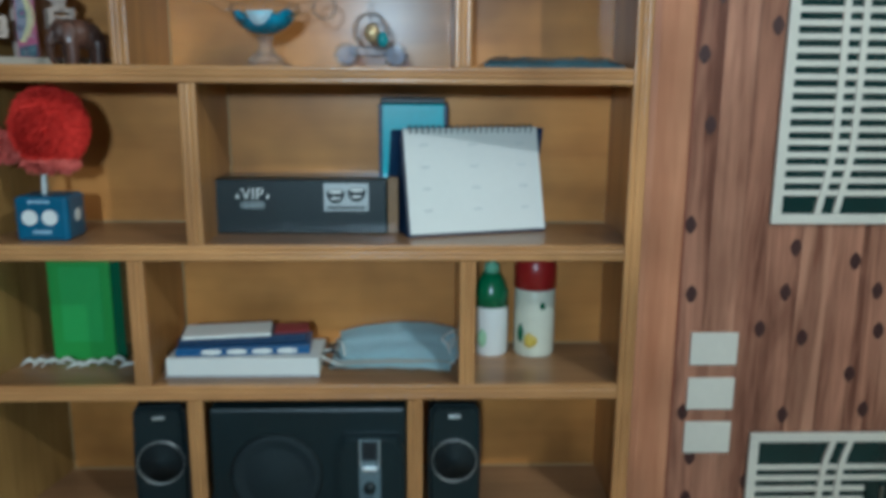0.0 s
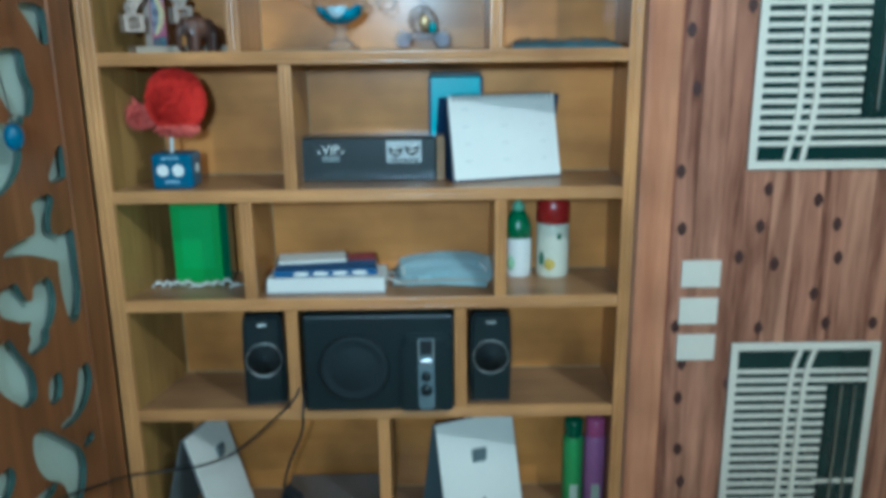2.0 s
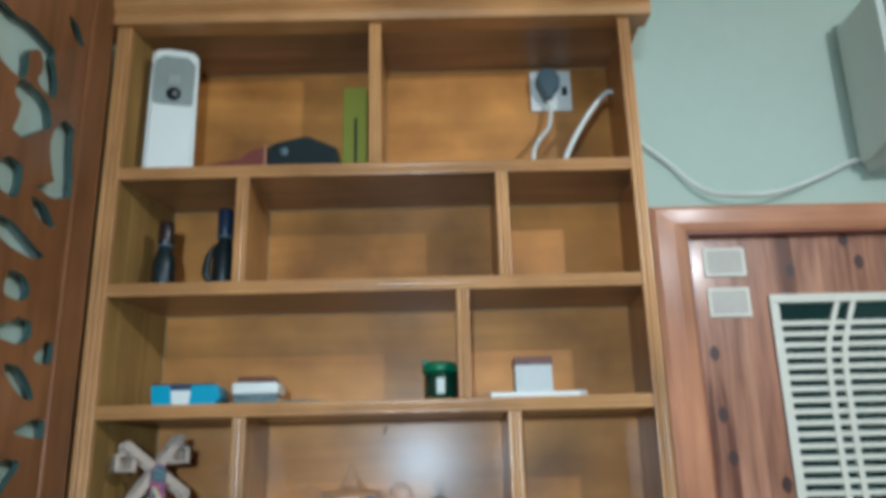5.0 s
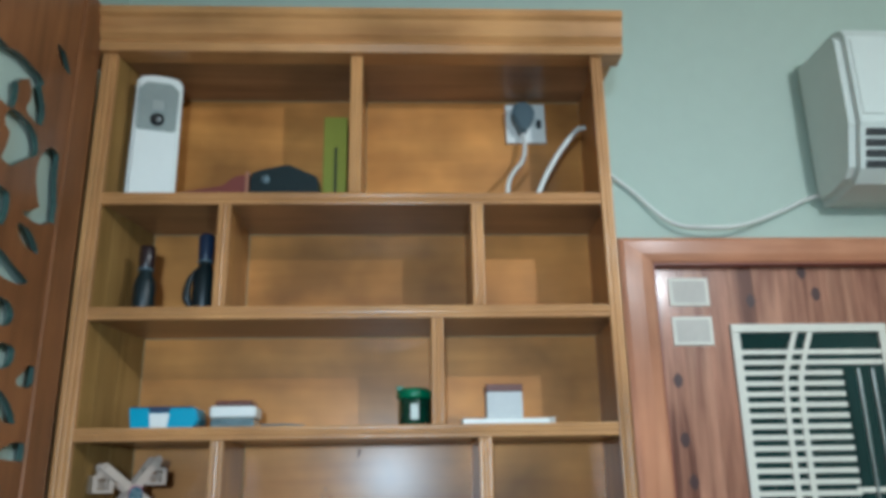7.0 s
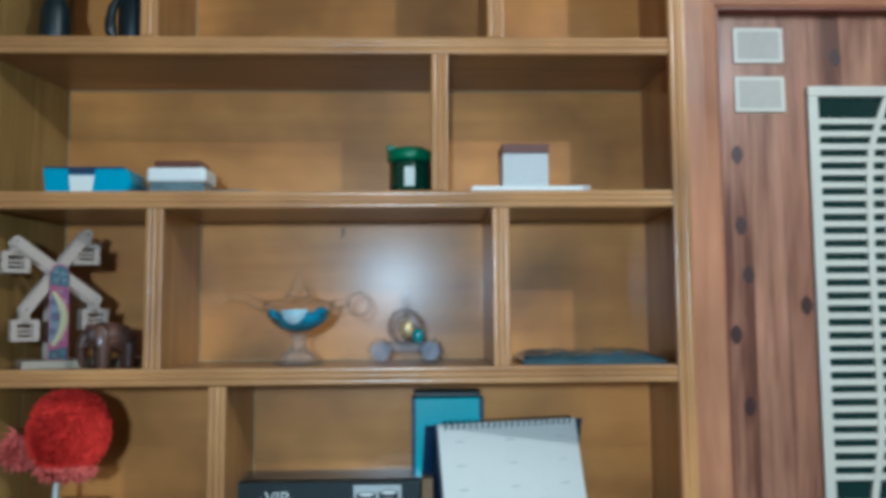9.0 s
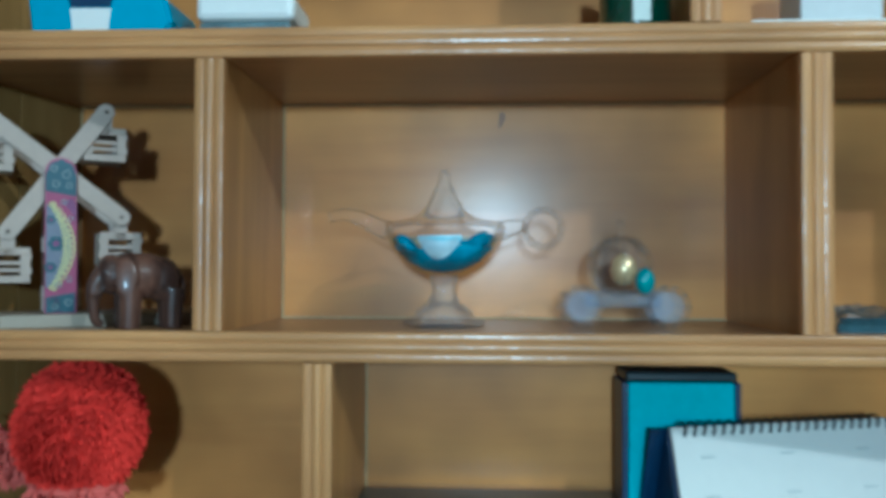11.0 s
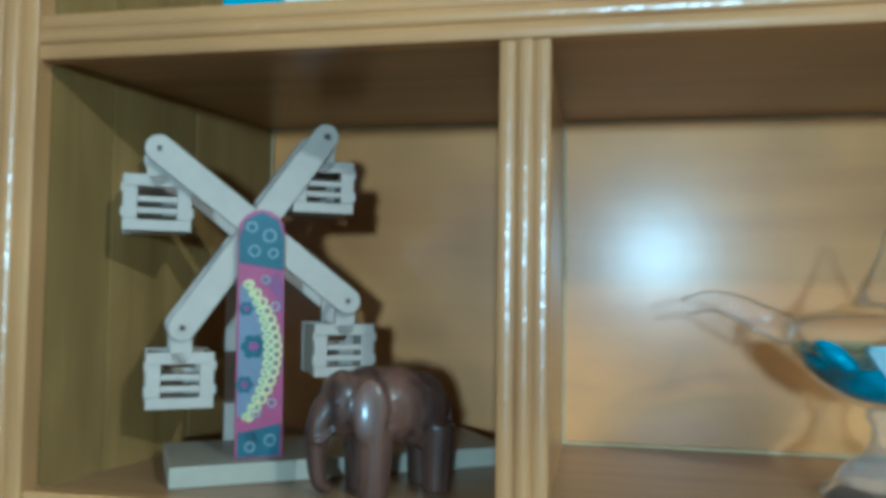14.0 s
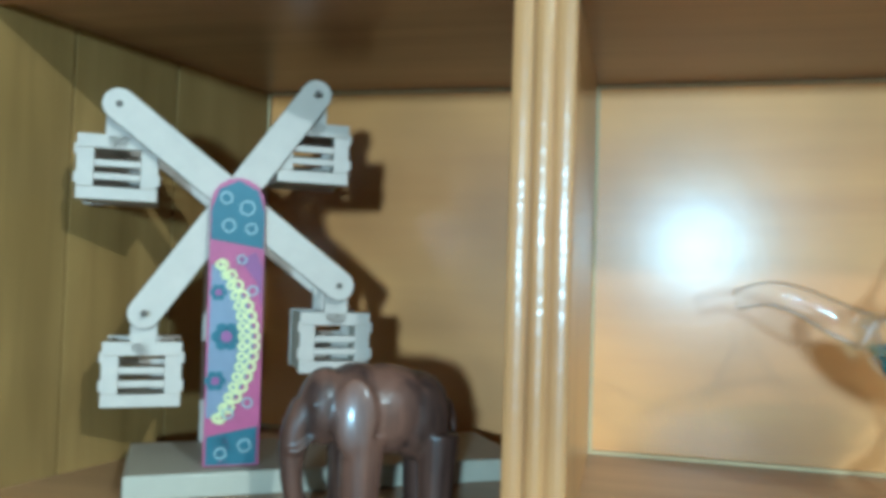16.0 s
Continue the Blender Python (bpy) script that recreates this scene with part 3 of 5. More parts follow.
def carved_board():
    """A thin board pierced where the leaf shapes lie; shapes that touch run into one another."""
    step, y0, y1, z0, z1 = 0.0045, 0.6, 1.086, 0.3, 2.52
    ys, zs = np.arange(y0, y1, step), np.arange(z0, z1, step)
    gy, gz = np.meshgrid(ys, zs, indexing="ij")
    field = np.full(gy.shape, 1.0)
    marks = UPPER_ARCH + INNER_SCROLL + LOW_SCROLL + LEAF_SPRAY + HIGH_LEAVES + CREST
    marks = marks + [(y, z - 0.7, *rest) for y, z, *rest in UPPER_ARCH + INNER_SCROLL + LEAF_SPRAY if 0.45 < z - 0.7 < 0.8]
    for y, z, length, turn, bow, r0, rm, r1 in marks:
        c, q = math.cos(radians(turn)), math.sin(radians(turn))
        for k in range(17):
            p = k / 16
            r = 0.00105 * (r0 * (1 - p) * (1 - 2 * p) + 4 * rm * p * (1 - p) + r1 * p * (2 * p - 1))
            a, b = p * length, bow * length * (1 - (2 * p - 1) ** 2)
            field = np.minimum(field, np.hypot((gy - y) * ACROSS - (a * c - b * q), gz - (z + a * q + b * c)) - r)
    field = np.maximum(field, -0.2)
    # the cutter leans: each opening is a little wider towards the bookcase
    field = np.minimum.reduce([np.roll(field, n, axis=0) for n in range(6)])
    field[0, :] = field[-1, :] = field[:, 0] = field[:, -1] = 0.01
    bm, seen = bmesh.new(), {}

    def vert(key, y, z):
        if key not in seen:
            seen[key] = bm.verts.new((SCREEN_X, y, z))
        return seen[key]

    ni, nj = field.shape
    for i in range(ni - 1):
        for j in range(nj - 1):
            ring_ = [(i, j), (i + 1, j), (i + 1, j + 1), (i, j + 1)]
            vals = [field[p] for p in ring_]
            if max(vals) <= 0:
                continue
            poly = []
            for n in range(4):
                p, q, fp, fq = ring_[n], ring_[(n + 1) % 4], vals[n], vals[(n + 1) % 4]
                if fp > 0:
                    poly.append(vert(p, ys[p[0]], zs[p[1]]))
                if (fp > 0) != (fq > 0):
                    t = min(max(fp / (fp - fq), 0.02), 0.98)
                    poly.append(vert((min(p, q), max(p, q)), ys[p[0]] + t * (ys[q[0]] - ys[p[0]]), zs[p[1]] + t * (zs[q[1]] - zs[p[1]])))
            if len(poly) > 2:
                bm.faces.new(poly)
    bmesh.ops.recalc_face_normals(bm, faces=bm.faces)
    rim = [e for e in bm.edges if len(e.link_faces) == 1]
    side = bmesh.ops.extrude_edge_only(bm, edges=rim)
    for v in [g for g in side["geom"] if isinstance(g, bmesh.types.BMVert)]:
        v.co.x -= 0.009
    # cut sides of the openings take the second, dark teal material
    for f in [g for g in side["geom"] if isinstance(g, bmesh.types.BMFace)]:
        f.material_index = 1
    box(bm, SCREEN_X - 0.011, SCREEN_X, -1.2, ys[0], 0, 2.6)
    box(bm, SCREEN_X - 0.011, SCREEN_X, ys[0], 1.166, 0, zs[0])
    box(bm, SCREEN_X - 0.011, SCREEN_X, ys[0], 1.166, zs[-1], 2.6)
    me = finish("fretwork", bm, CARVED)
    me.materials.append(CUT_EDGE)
    return me


screen = thing("carved_screen", "brown carved wooden screen pierced with leaf scrolls", "screen")
fret = new("fretwork", carved_board())
fret.parent = screen
part("backing", a_box(SCREEN_X - 0.026, SCREEN_X - 0.0175, -1.2, 1.166, 0, 2.6), WALL, screen, "pale green backing board")
part("border", a_box(SCREEN_X - 0.002, SCREEN_X + 0.004, 1.085, 1.166, 0, 2.6, bevel=0.002), CARVED, screen)
BLUE_GLASS = plain("blue_glaze", (0.008, 0.1, 0.19), 0.12, vary=0.3, coat=0.6)
for y, z in ((0.913, 1.498), (0.885, 1.659)):
    bead = thing("blue_ornament", "shiny blue glass bauble on a dark cord on the screen", "ornament", (SCREEN_X + 0.014, y, z), group="baubles on the screen")
    part("bauble", ball(bmesh.new(), (0, 0, 0), (0.013, 0.017, 0.02), n=3), BLUE_GLASS, bead, smooth=True)
    part("cord", tube(bmesh.new(), [(0, 0, 0.018), (-0.001, -0.004, 0.05), (-0.002, -0.012, 0.09)], 0.0009, n=6), BLACKISH, bead)

# ---- things on the shelves ----
Z1, Z2, Z3, Z4, Z5, Z6, Z7, Z8 = SHELF
WHITE = plain("white_plastic", (0.78, 0.8, 0.76), 0.35, vary=0.04)
PAPER = plain("paper", (0.74, 0.76, 0.71), 0.75, vary=0.03)
INK = plain("pale_ink", (0.6, 0.64, 0.61), 0.8)
DARK = plain("dark_plastic", (0.005, 0.015, 0.018), 0.4, vary=0.25)
DARKER = plain("cone_black", (0.005, 0.014, 0.017), 0.8, vary=0.25)
SILVER = plain("silver_trim", (0.5, 0.53, 0.53), 0.28, metal=0.8)
SLATE = plain("slate_plastic", (0.12, 0.17, 0.19), 0.35)
NAVY = plain("navy_card", (0.008, 0.035, 0.09), 0.4, vary=0.2)
BLUE = plain("blue_tin", (0.008, 0.11, 0.21), 0.3, vary=0.15, coat=0.3)
CYAN = plain("cyan_card", (0.012, 0.33, 0.5), 0.4, vary=0.08)
TEAL = plain("teal_foil", (0.02, 0.5, 0.58), 0.3, vary=0.15, coat=0.6)
MASK_BLUE = plain("mask_blue", (0.7, 0.93, 0.98), 0.8, vary=0.08)
GREEN = plain("green_card", (0.05, 0.36, 0.06), 0.45, vary=0.12, size=18)
DEEP_GREEN = plain("bottle_green", (0.005, 0.11, 0.05), 0.2, vary=0.2, coat=0.4)
OLIVE_GREEN = plain("olive_card", (0.34, 0.35, 0.04), 0.5, vary=0.1)
RED = plain("red_feather", (0.74, 0.032, 0.018), 0.9, vary=0.1)
PINK_TIP = plain("pale_pink_feather", (0.66, 0.13, 0.1), 0.85)
RED_CAP = plain("red_cap", (0.33, 0.015, 0.015), 0.3, coat=0.3)
PURPLE = plain("purple_can", (0.36, 0.15, 0.34), 0.35, vary=0.15)
BROWN = plain("brown_lid", (0.13, 0.04, 0.025), 0.4)
GREY = plain("grey_plug", (0.16, 0.19, 0.2), 0.5)
PALE_WOOD = plain("pale_plywood", (0.44, 0.345, 0.275), 0.5, vary=0.1, size=40)
PLY_EDGE = plain("burnt_ply_edge", (0.1, 0.07, 0.05), 0.7)
GREY_WOOD = plain("grey_plywood", (0.36, 0.3, 0.22), 0.5, vary=0.08)
PINK = plain("pink_print", (0.32, 0.06, 0.14), 0.4, vary=0.2, size=60)
LILAC = plain("lilac_print", (0.17, 0.18, 0.23), 0.4, vary=0.2, size=60)
AQUA = plain("aqua_print", (0.035, 0.095, 0.125), 0.4, vary=0.2, size=60)
LEMON = plain("lemon_print", (0.62, 0.57, 0.26), 0.4, vary=0.1)
YELLOW_PRINT = plain("fruit_print", (0.6, 0.45, 0.06), 0.5, vary=0.2, size=90)
GOLD = plain("gold", (0.75, 0.56, 0.28), 0.25, metal=0.5)
CLEAR = thin_glass("clear_glass", (0.985, 0.99, 0.994), 0.008)
FOOT_GLASS = thin_glass("foot_glass", (0.96, 0.975, 0.98), 0.07)
WRAP = thin_glass("clear_wrap", (0.97, 0.98, 0.98))
AQUA_GEL = plain("blue_gel", (0.02, 0.3, 0.46), 0.15, vary=0.75, size=150, coat=0.6)
FROST = thin_glass("frosted_glass", (0.86, 0.9, 0.97), 0.1)
CUT = thin_glass("cut_glass", (0.95, 0.96, 0.97), 0.015)
ROSEWOOD = wood("rosewood", (0.04, 0.022, 0.018), (0.2, 0.094, 0.06), "z", scale=2.2, rough=0.42, coat=0.22, patch=0.4, span=(0.5, 0.85), bump=0.35)


def from_meta(name, bm, material, size=0.0022, rounds=3):
    """Joins overlapping forms into one smooth skin."""
    tmp = new("tmp", finish("tmp", bm, material))
    rm = tmp.modifiers.new("r", "REMESH")
    rm.mode, rm.voxel_size = "VOXEL", size
    sm = tmp.modifiers.new("s", "SMOOTH")
    sm.factor, sm.iterations = 0.5, rounds
    me = bpy.data.meshes.new_from_object(tmp.evaluated_get(bpy.context.evaluated_depsgraph_get()))
    bpy.data.objects.remove(tmp)
    me.name = name
    me.materials.clear()
    me.materials.append(material)
    me.shade_smooth()
    return me


def words(name, text, size, material, parent, at, label=""):
    """Raised lettering that faces -y, centred at a place."""
    cu = bpy.data.curves.new("text", "FONT")
    cu.body, cu.size, cu.extrude, cu.align_x, cu.align_y = text, size, 0.0003, "CENTER", "CENTER"
    tmp = bpy.data.objects.new("text", cu)
    scene.collection.objects.link(tmp)
    me = bpy.data.meshes.new_from_object(tmp.evaluated_get(bpy.context.evaluated_depsgraph_get()))
    bpy.data.objects.remove(tmp)
    me.transform(pose(*at, 90, 0, 0))
    me.materials.clear()
    me.materials.append(material)
    ob = new(name, me)
    ob.parent = parent
    return tagged(ob, label)


def disc(bm, x, z, r, y0, y1, n=20, rz=None):
    return slab(bm, [(x + r * math.cos(2 * math.pi * k / n), z + (rz or r) * math.sin(2 * math.pi * k / n)) for k in range(n)], y0, y1)


def ring(bm, x, z, r, w, y0, y1, n=28):
    """A flat ring that faces -y."""
    loops = []
    for rad, y in ((r - w, y1), (r - w, y0), (r, y0), (r, y1)):
        loops.append([bm.verts.new((x + rad * math.cos(2 * math.pi * k / n), y, z + rad * math.sin(2 * math.pi * k / n))) for k in range(n)])
    for i in range(4):
        a, b = loops[i], loops[(i + 1) % 4]
        for k in range(n):
            bm.faces.new((a[k], a[(k + 1) % n], b[(k + 1) % n], b[k]))
    return bm


def plate_between(bm, a, b, width, y0, y1, n=8):
    """A flat arm with round ends between two (x, z) points."""
    a, b = Vector(a), Vector(b)
    ang = math.atan2(b.y - a.y, b.x - a.x)
    pts = [(b.x + width / 2 * math.cos(ang - math.pi / 2 + math.pi * k / n), b.y + width / 2 * math.sin(ang - math.pi / 2 + math.pi * k / n)) for k in range(n + 1)]
    pts += [(a.x + width / 2 * math.cos(ang + math.pi / 2 + math.pi * k / n), a.y + width / 2 * math.sin(ang + math.pi / 2 + math.pi * k / n)) for k in range(n + 1)]
    return slab(bm, pts, y0, y1)


# row 1: dispenser, folded cases, olive carton, socket
disp = thing("air_freshener", "tall white air freshener dispenser with a grey window", "dispenser", (-0.529, 1.206, Z1), 16)
db = bmesh.new()
slab(db, [(-0.0425, 0), (0.0425, 0), (0.041, 0.238), (0.033, 0.248), (0.014, 0.252), (-0.014, 0.252), (-0.033, 0.248), (-0.041, 0.238)], 0, 0.055)
bmesh.ops.bevel(db, geom=[e for e in db.edges if all(v.co.y < 0.001 for v in e.verts)], offset=0.006, segments=3, affect="EDGES")
part("case", db, WHITE, disp)
wb = bmesh.new()
slab(wb, [(-0.035, 0.14), (-0.03, 0.136), (0.03, 0.136), (0.035, 0.14), (0.036, 0.22), (0.022, 0.234), (-0.022, 0.234), (-0.036, 0.22)], -0.0016, 0.002)
win = part("window", wb, plain("smoked_window", (0.3, 0.34, 0.32), 0.25, coat=0.3), disp, "grey translucent window")
part("nozzle", rod(bmesh.new(), (0.001, -0.006, 0.157), (0.001, 0.0, 0.157), 0.0125), BLACKISH, disp, "black round nozzle", True)
part("nozzle_tip", ball(bmesh.new(), (0.003, -0.006, 0.156), 0.005), SILVER, disp, "", True)
part("display", a_box(-0.01, 0.01, -0.003, -0.0012, 0.177, 0.197, bevel=0.001), plain("display_grey", (0.36, 0.38, 0.36), 0.4), disp)

fold = thing("spectacle_case", "black angular folded spectacle case", "case", (-0.286, 1.2, Z1))
fb = bmesh.new()
slab(fb, [(-0.063, 0), (0.063, 0), (0.06, 0.042), (0.004, 0.067), (-0.045, 0.056), (-0.063, 0.048)], 0, 0.06)
bmesh.ops.bevel(fb, geom=list(fb.edges), offset=0.003, segments=2, affect="EDGES")
part("body", fb, DARK, fold)
part("clasp", disc(bmesh.new(), -0.035, 0.036, 0.008, -0.002, 0.004), SLATE, fold, "", True)
pouch = thing("red_pouch", "flat dark red pouch with a raised end", "pouch", (-0.408, 1.2, Z1))
pb = bmesh.new()
slab(pb, [(-0.065, 0), (0.05, 0), (0.05, 0.046), (0.03, 0.042), (0.008, 0.024), (-0.065, 0.012)], 0, 0.05)
bmesh.ops.bevel(pb, geom=list(pb.edges), offset=0.002, segments=2, affect="EDGES")
part("body", pb, plain("dull_red", (0.17, 0.036, 0.026), 0.6), pouch)
part("strap", a_box(0.0505, 0.056, 0.0, 0.05, 0, 0.052, bevel=0.001), plain("tan_strap", (0.34, 0.15, 0.09), 0.6), pouch, "tan strap")
car = thing("olive_carton", "narrow upright olive-green carton with a dark slit", "carton", (-0.201, 1.255, Z1))
part("box", a_box(-0.0225, 0.0225, 0, 0.035, 0, 0.19, bevel=0.0015), OLIVE_GREEN, car)
part("slit", a_box(-0.001, 0.004, -0.0008, 0.002, 0.0, 0.125), BLACKISH, car, "dark slit")

sock = thing("wall_socket", "square white wall socket with a grey plug", "socket", (0.187, BACK - 0.0002, 2.463))
part("plate", a_box(-0.042, 0.042, -0.009, 0, -0.045, 0.045, bevel=0.003), WHITE, sock)
part("switch", a_box(0.022, 0.032, -0.0125, -0.008, -0.012, 0.006, bevel=0.001), DARK, sock, "small dark switch")
plug = thing("power_plug", "grey three-pin plug with a white lead", "plug", (0.178, BACK - 0.0095, 2.464))
gb = bmesh.new()
slab(gb, [(-0.024, 0.008), (-0.018, 0.03), (0.0, 0.036), (0.02, 0.028), (0.026, 0.004), (0.012, -0.02), (0.004, -0.034), (-0.006, -0.034), (-0.013, -0.018)], -0.03, 0)
bmesh.ops.bevel(gb, geom=list(gb.edges), offset=0.004, segments=2, affect="EDGES")
part("body", gb, plain("slate_plug", (0.06, 0.1, 0.12), 0.5), plug)
part("lead", tube(bmesh.new(), [(0, -0.015, -0.032), (0.002, -0.022, -0.06), (-0.006, -0.035, -0.1), (-0.03, -0.065, -0.14), (-0.045, -0.09, -0.175),
                                (-0.05, -0.1, -0.222)], 0.0045), CORD, plug, "white lead", True)
solo("power_lead", tube(bmesh.new(), [(0.287, 1.25, 2.402), (0.27, 1.245, 2.395), (0.235, 1.235, 2.35), (0.2, 1.215, 2.29), (0.178, 1.197, 2.2425)], 0.0048), CORD,
     "white lead coming through the bookcase side", "cable", smooth=True)


# row 2: two dark bottles
def dark_bottle(at, tall, cap, label):
    b = thing("dark_bottle", label, "bottle", at, group="bottles on the upper shelf")
    part("body", lathe(bmesh.new(), [(0.018, 0), (0.0195, 0.004), (0.0195, tall * 0.42), (0.0165, tall * 0.52), (0.012, tall * 0.6), (0.0115, tall * 0.66)]), DARK, b, "", True)
    part("cap", lathe(bmesh.new(), [(0.0125, tall * 0.66), (0.0135, tall * 0.68), (0.0145, tall * 0.96), (0.012, tall)]), cap, b, "", True)
    part("collar", lathe(bmesh.new(), [(0.0128, tall * 0.64), (0.014, tall * 0.645), (0.014, tall * 0.665), (0.0128, tall * 0.67)]), SLATE, b, "", True)
    return b


dark_bottle((-0.533, 1.24, Z2), 0.128, plain("black_cap", (0.02, 0.01, 0.012), 0.3, coat=0.4), "black bottle with a shiny black cap")
bt = dark_bottle((-0.428, 1.24, Z2), 0.15, plain("blue_black_cap", (0.012, 0.03, 0.07), 0.3, coat=0.4), "dark blue bottle with a trigger handle")
hb = bmesh.new()
tube(hb, [(-0.012, -0.006, 0.085), (-0.024, -0.01, 0.06), (-0.026, -0.012, 0.03), (-0.018, -0.01, 0.012)], [0.003, 0.006, 0.008, 0.004])
part("handle", hb, DARK, bt, "", True)

# row 3: tissue pack, lidded box, green jar, tray
pack = thing("tissue_pack", "bright cyan tissue pack with a white label", "tissue pack", (-0.474, 1.205, Z3))
kb = bmesh.new()
slab(kb, [(-0.049, 0.0), (0.05, 0.0), (0.062, 0.014), (0.056, 0.036), (-0.054, 0.038)], 0.0, 0.066)
bmesh.ops.bevel(kb, geom=list(kb.edges), offset=0.0025, segments=2, affect="EDGES")
part("carton", kb, CYAN, pack)
part("label", slab(bmesh.new(), [(-0.016, 0.003), (0.011, 0.003), (0.014, 0.0265), (-0.019, 0.0265)], -0.0008, 0.001), WHITE, pack, "white label")
part("opening", slab(bmesh.new(), [(-0.018, 0.0275), (0.013, 0.0275), (0.016, 0.0365), (-0.021, 0.0365)], -0.001, 0.002), NAVY, pack, "dark blue tear opening")
part("top_seam", a_box(-0.05, 0.052, -0.0012, 0.001, 0.0355, 0.0375, bevel=0.0005), NAVY, pack, "dark top seam")
lid = thing("lidded_box", "white plastic box with a brown lid and clear base", "box", (-0.356, 1.213, Z3))
part("base", a_box(-0.038, 0.035, 0.0, 0.055, 0.0, 0.018, bevel=0.003), plain("grey_clear", (0.16, 0.24, 0.26), 0.1, vary=0.6, size=90, bump=0.4, coat=0.6), lid, "grey shiny base")
part("body", a_box(-0.04, 0.038, -0.002, 0.057, 0.0185, 0.039, bevel=0.005), WHITE, lid)
part("lid", a_box(-0.032, 0.03, 0.004, 0.052, 0.0395, 0.0485, bevel=0.003), BROWN, lid, "brown lid")
flat = thing("sunglasses", "thin dark folded sunglasses lying flat", "glasses", (-0.27, 1.215, Z3))
sb = bmesh.new()
disc(sb, -0.02, 0.0, 0.017, 0, 0.003, rz=0.011)
disc(sb, 0.02, 0.0, 0.017, 0, 0.003, rz=0.011)
laid(sb, pose(0, 0, 0.001, -90, 0, 0))
part("lenses", sb, DARK, flat)
part("temple", tube(bmesh.new(), [(-0.038, -0.012, 0.005), (0, -0.012, 0.0055), (0.02, -0.012, 0.0045), (0.036, -0.01, 0.003)], 0.0018, n=8), SLATE, flat, "", True)
jar = thing("green_jar", "small dark green jar with a green lid", "jar", (-0.051, 1.235, Z3))
part("jar", lathe(bmesh.new(), [(0.026, 0), (0.028, 0.003), (0.028, 0.045), (0.026, 0.048)]), plain("jar_glass", (0.004, 0.045, 0.025), 0.12, vary=0.3, coat=0.6), jar, "", True)
part("lid", lathe(bmesh.new(), [(0.0285, 0.048), (0.031, 0.05), (0.031, 0.06), (0.024, 0.066), (0.006, 0.068)]), plain("green_lid", (0.008, 0.17, 0.075), 0.3, coat=0.3), jar, "bright green lid", True)
part("label", a_box(-0.007, 0.007, -0.0292, -0.0262, 0.012, 0.038, bevel=0.001), plain("pale_print", (0.6, 0.66, 0.6), 0.5), jar, "pale printed mark")
part("lid_tab", a_box(-0.031, -0.019, -0.012, 0.004, 0.0615, 0.0705, bevel=0.002), plain("green_tab", (0.008, 0.15, 0.07), 0.3), jar, "raised lid tab")
tray = thing("white_tray", "thin white plastic tray", "tray", (0.108, 1.205, Z3))
part("plate", a_box(-0.078, 0.07, 0, 0.075, 0, 0.012, bevel=0.002), WHITE, tray)
part("tab", a_box(0.0705, 0.082, 0.01, 0.02, 0.004, 0.014, bevel=0.001), GREY_CARD, tray)
cube = thing("small_carton", "small grey-white carton with a brown top", "carton", (0.104, 1.225, Z3 + 0.0122))
part("box", a_box(-0.03, 0.032, 0, 0.045, 0, 0.047, bevel=0.001), plain("grey_white_card", (0.55, 0.57, 0.56), 0.5), cube)
part("flap", a_box(-0.031, 0.033, -0.001, 0.046, 0.0475, 0.06, bevel=0.001), BROWN, cube, "brown top flap")

# row 4: wooden windmill with hanging baskets
mill = thing("windmill_toy", "pale plywood windmill toy with four hanging baskets and a painted post", "toy", (-0.54, 1.195, Z4), 32)
part("base", a_box(0.0, 0.178, 0.0, 0.066, 0.0, 0.0105, bevel=0.0012), GREY_WOOD, mill)
post = [(0.0315, 0.0108), (0.0548, 0.0108), (0.0538, 0.122)] + [(0.0422 + 0.0116 * math.cos(a), 0.124 + 0.0116 * math.sin(a)) for a in [math.pi * k / 8 for k in range(1, 8)]] + [(0.0306, 0.122)]
front = part("front_post", slab(bmesh.new(), post, 0.0095, 0.0125), PINK, mill, "post painted with pink, aqua and yellow scrolls")
part("rear_post", slab(bmesh.new(), post, 0.0605, 0.0635), PALE_WOOD, mill)
HUB = (0.0413, 0.1277)
HINGES = [(-0.008, 0.164), (0.0757, 0.1768), (0.0886, 0.0895), (0.0052, 0.0757)]
for y in (0.0131, 0.0548):
    for n, (a, b) in enumerate(((HINGES[0], HINGES[2]), (HINGES[1], HINGES[3]))):
        arm = part("arm", plate_between(bmesh.new(), a, b, 0.0135, y + 0.0026 * n, y + 0.0024 + 0.0026 * n), PALE_WOOD, mill)
        part("arm_edge", plate_between(bmesh.new(), a, b, 0.0142, y + 0.0026 * n + 0.0008, y + 0.0016 + 0.0026 * n), PLY_EDGE, arm, "scorched ply edge")
part("axle", rod(bmesh.new(), (HUB[0], 0.0122, HUB[1]), (HUB[0], 0.065, HUB[1]), 0.003), PLY_EDGE, mill, "", True)
# painted scrolls on the post: a lace arch round two blossoms, bands above and below
def lace(t_, off=0.0):
    """A point of the arch, from the foot of the print to its top."""
    return 0.0325 + (0.0185 + off) * math.sin(math.pi * (0.06 + 0.9 * t_)) ** 0.75, 0.0315 + 0.066 * t_


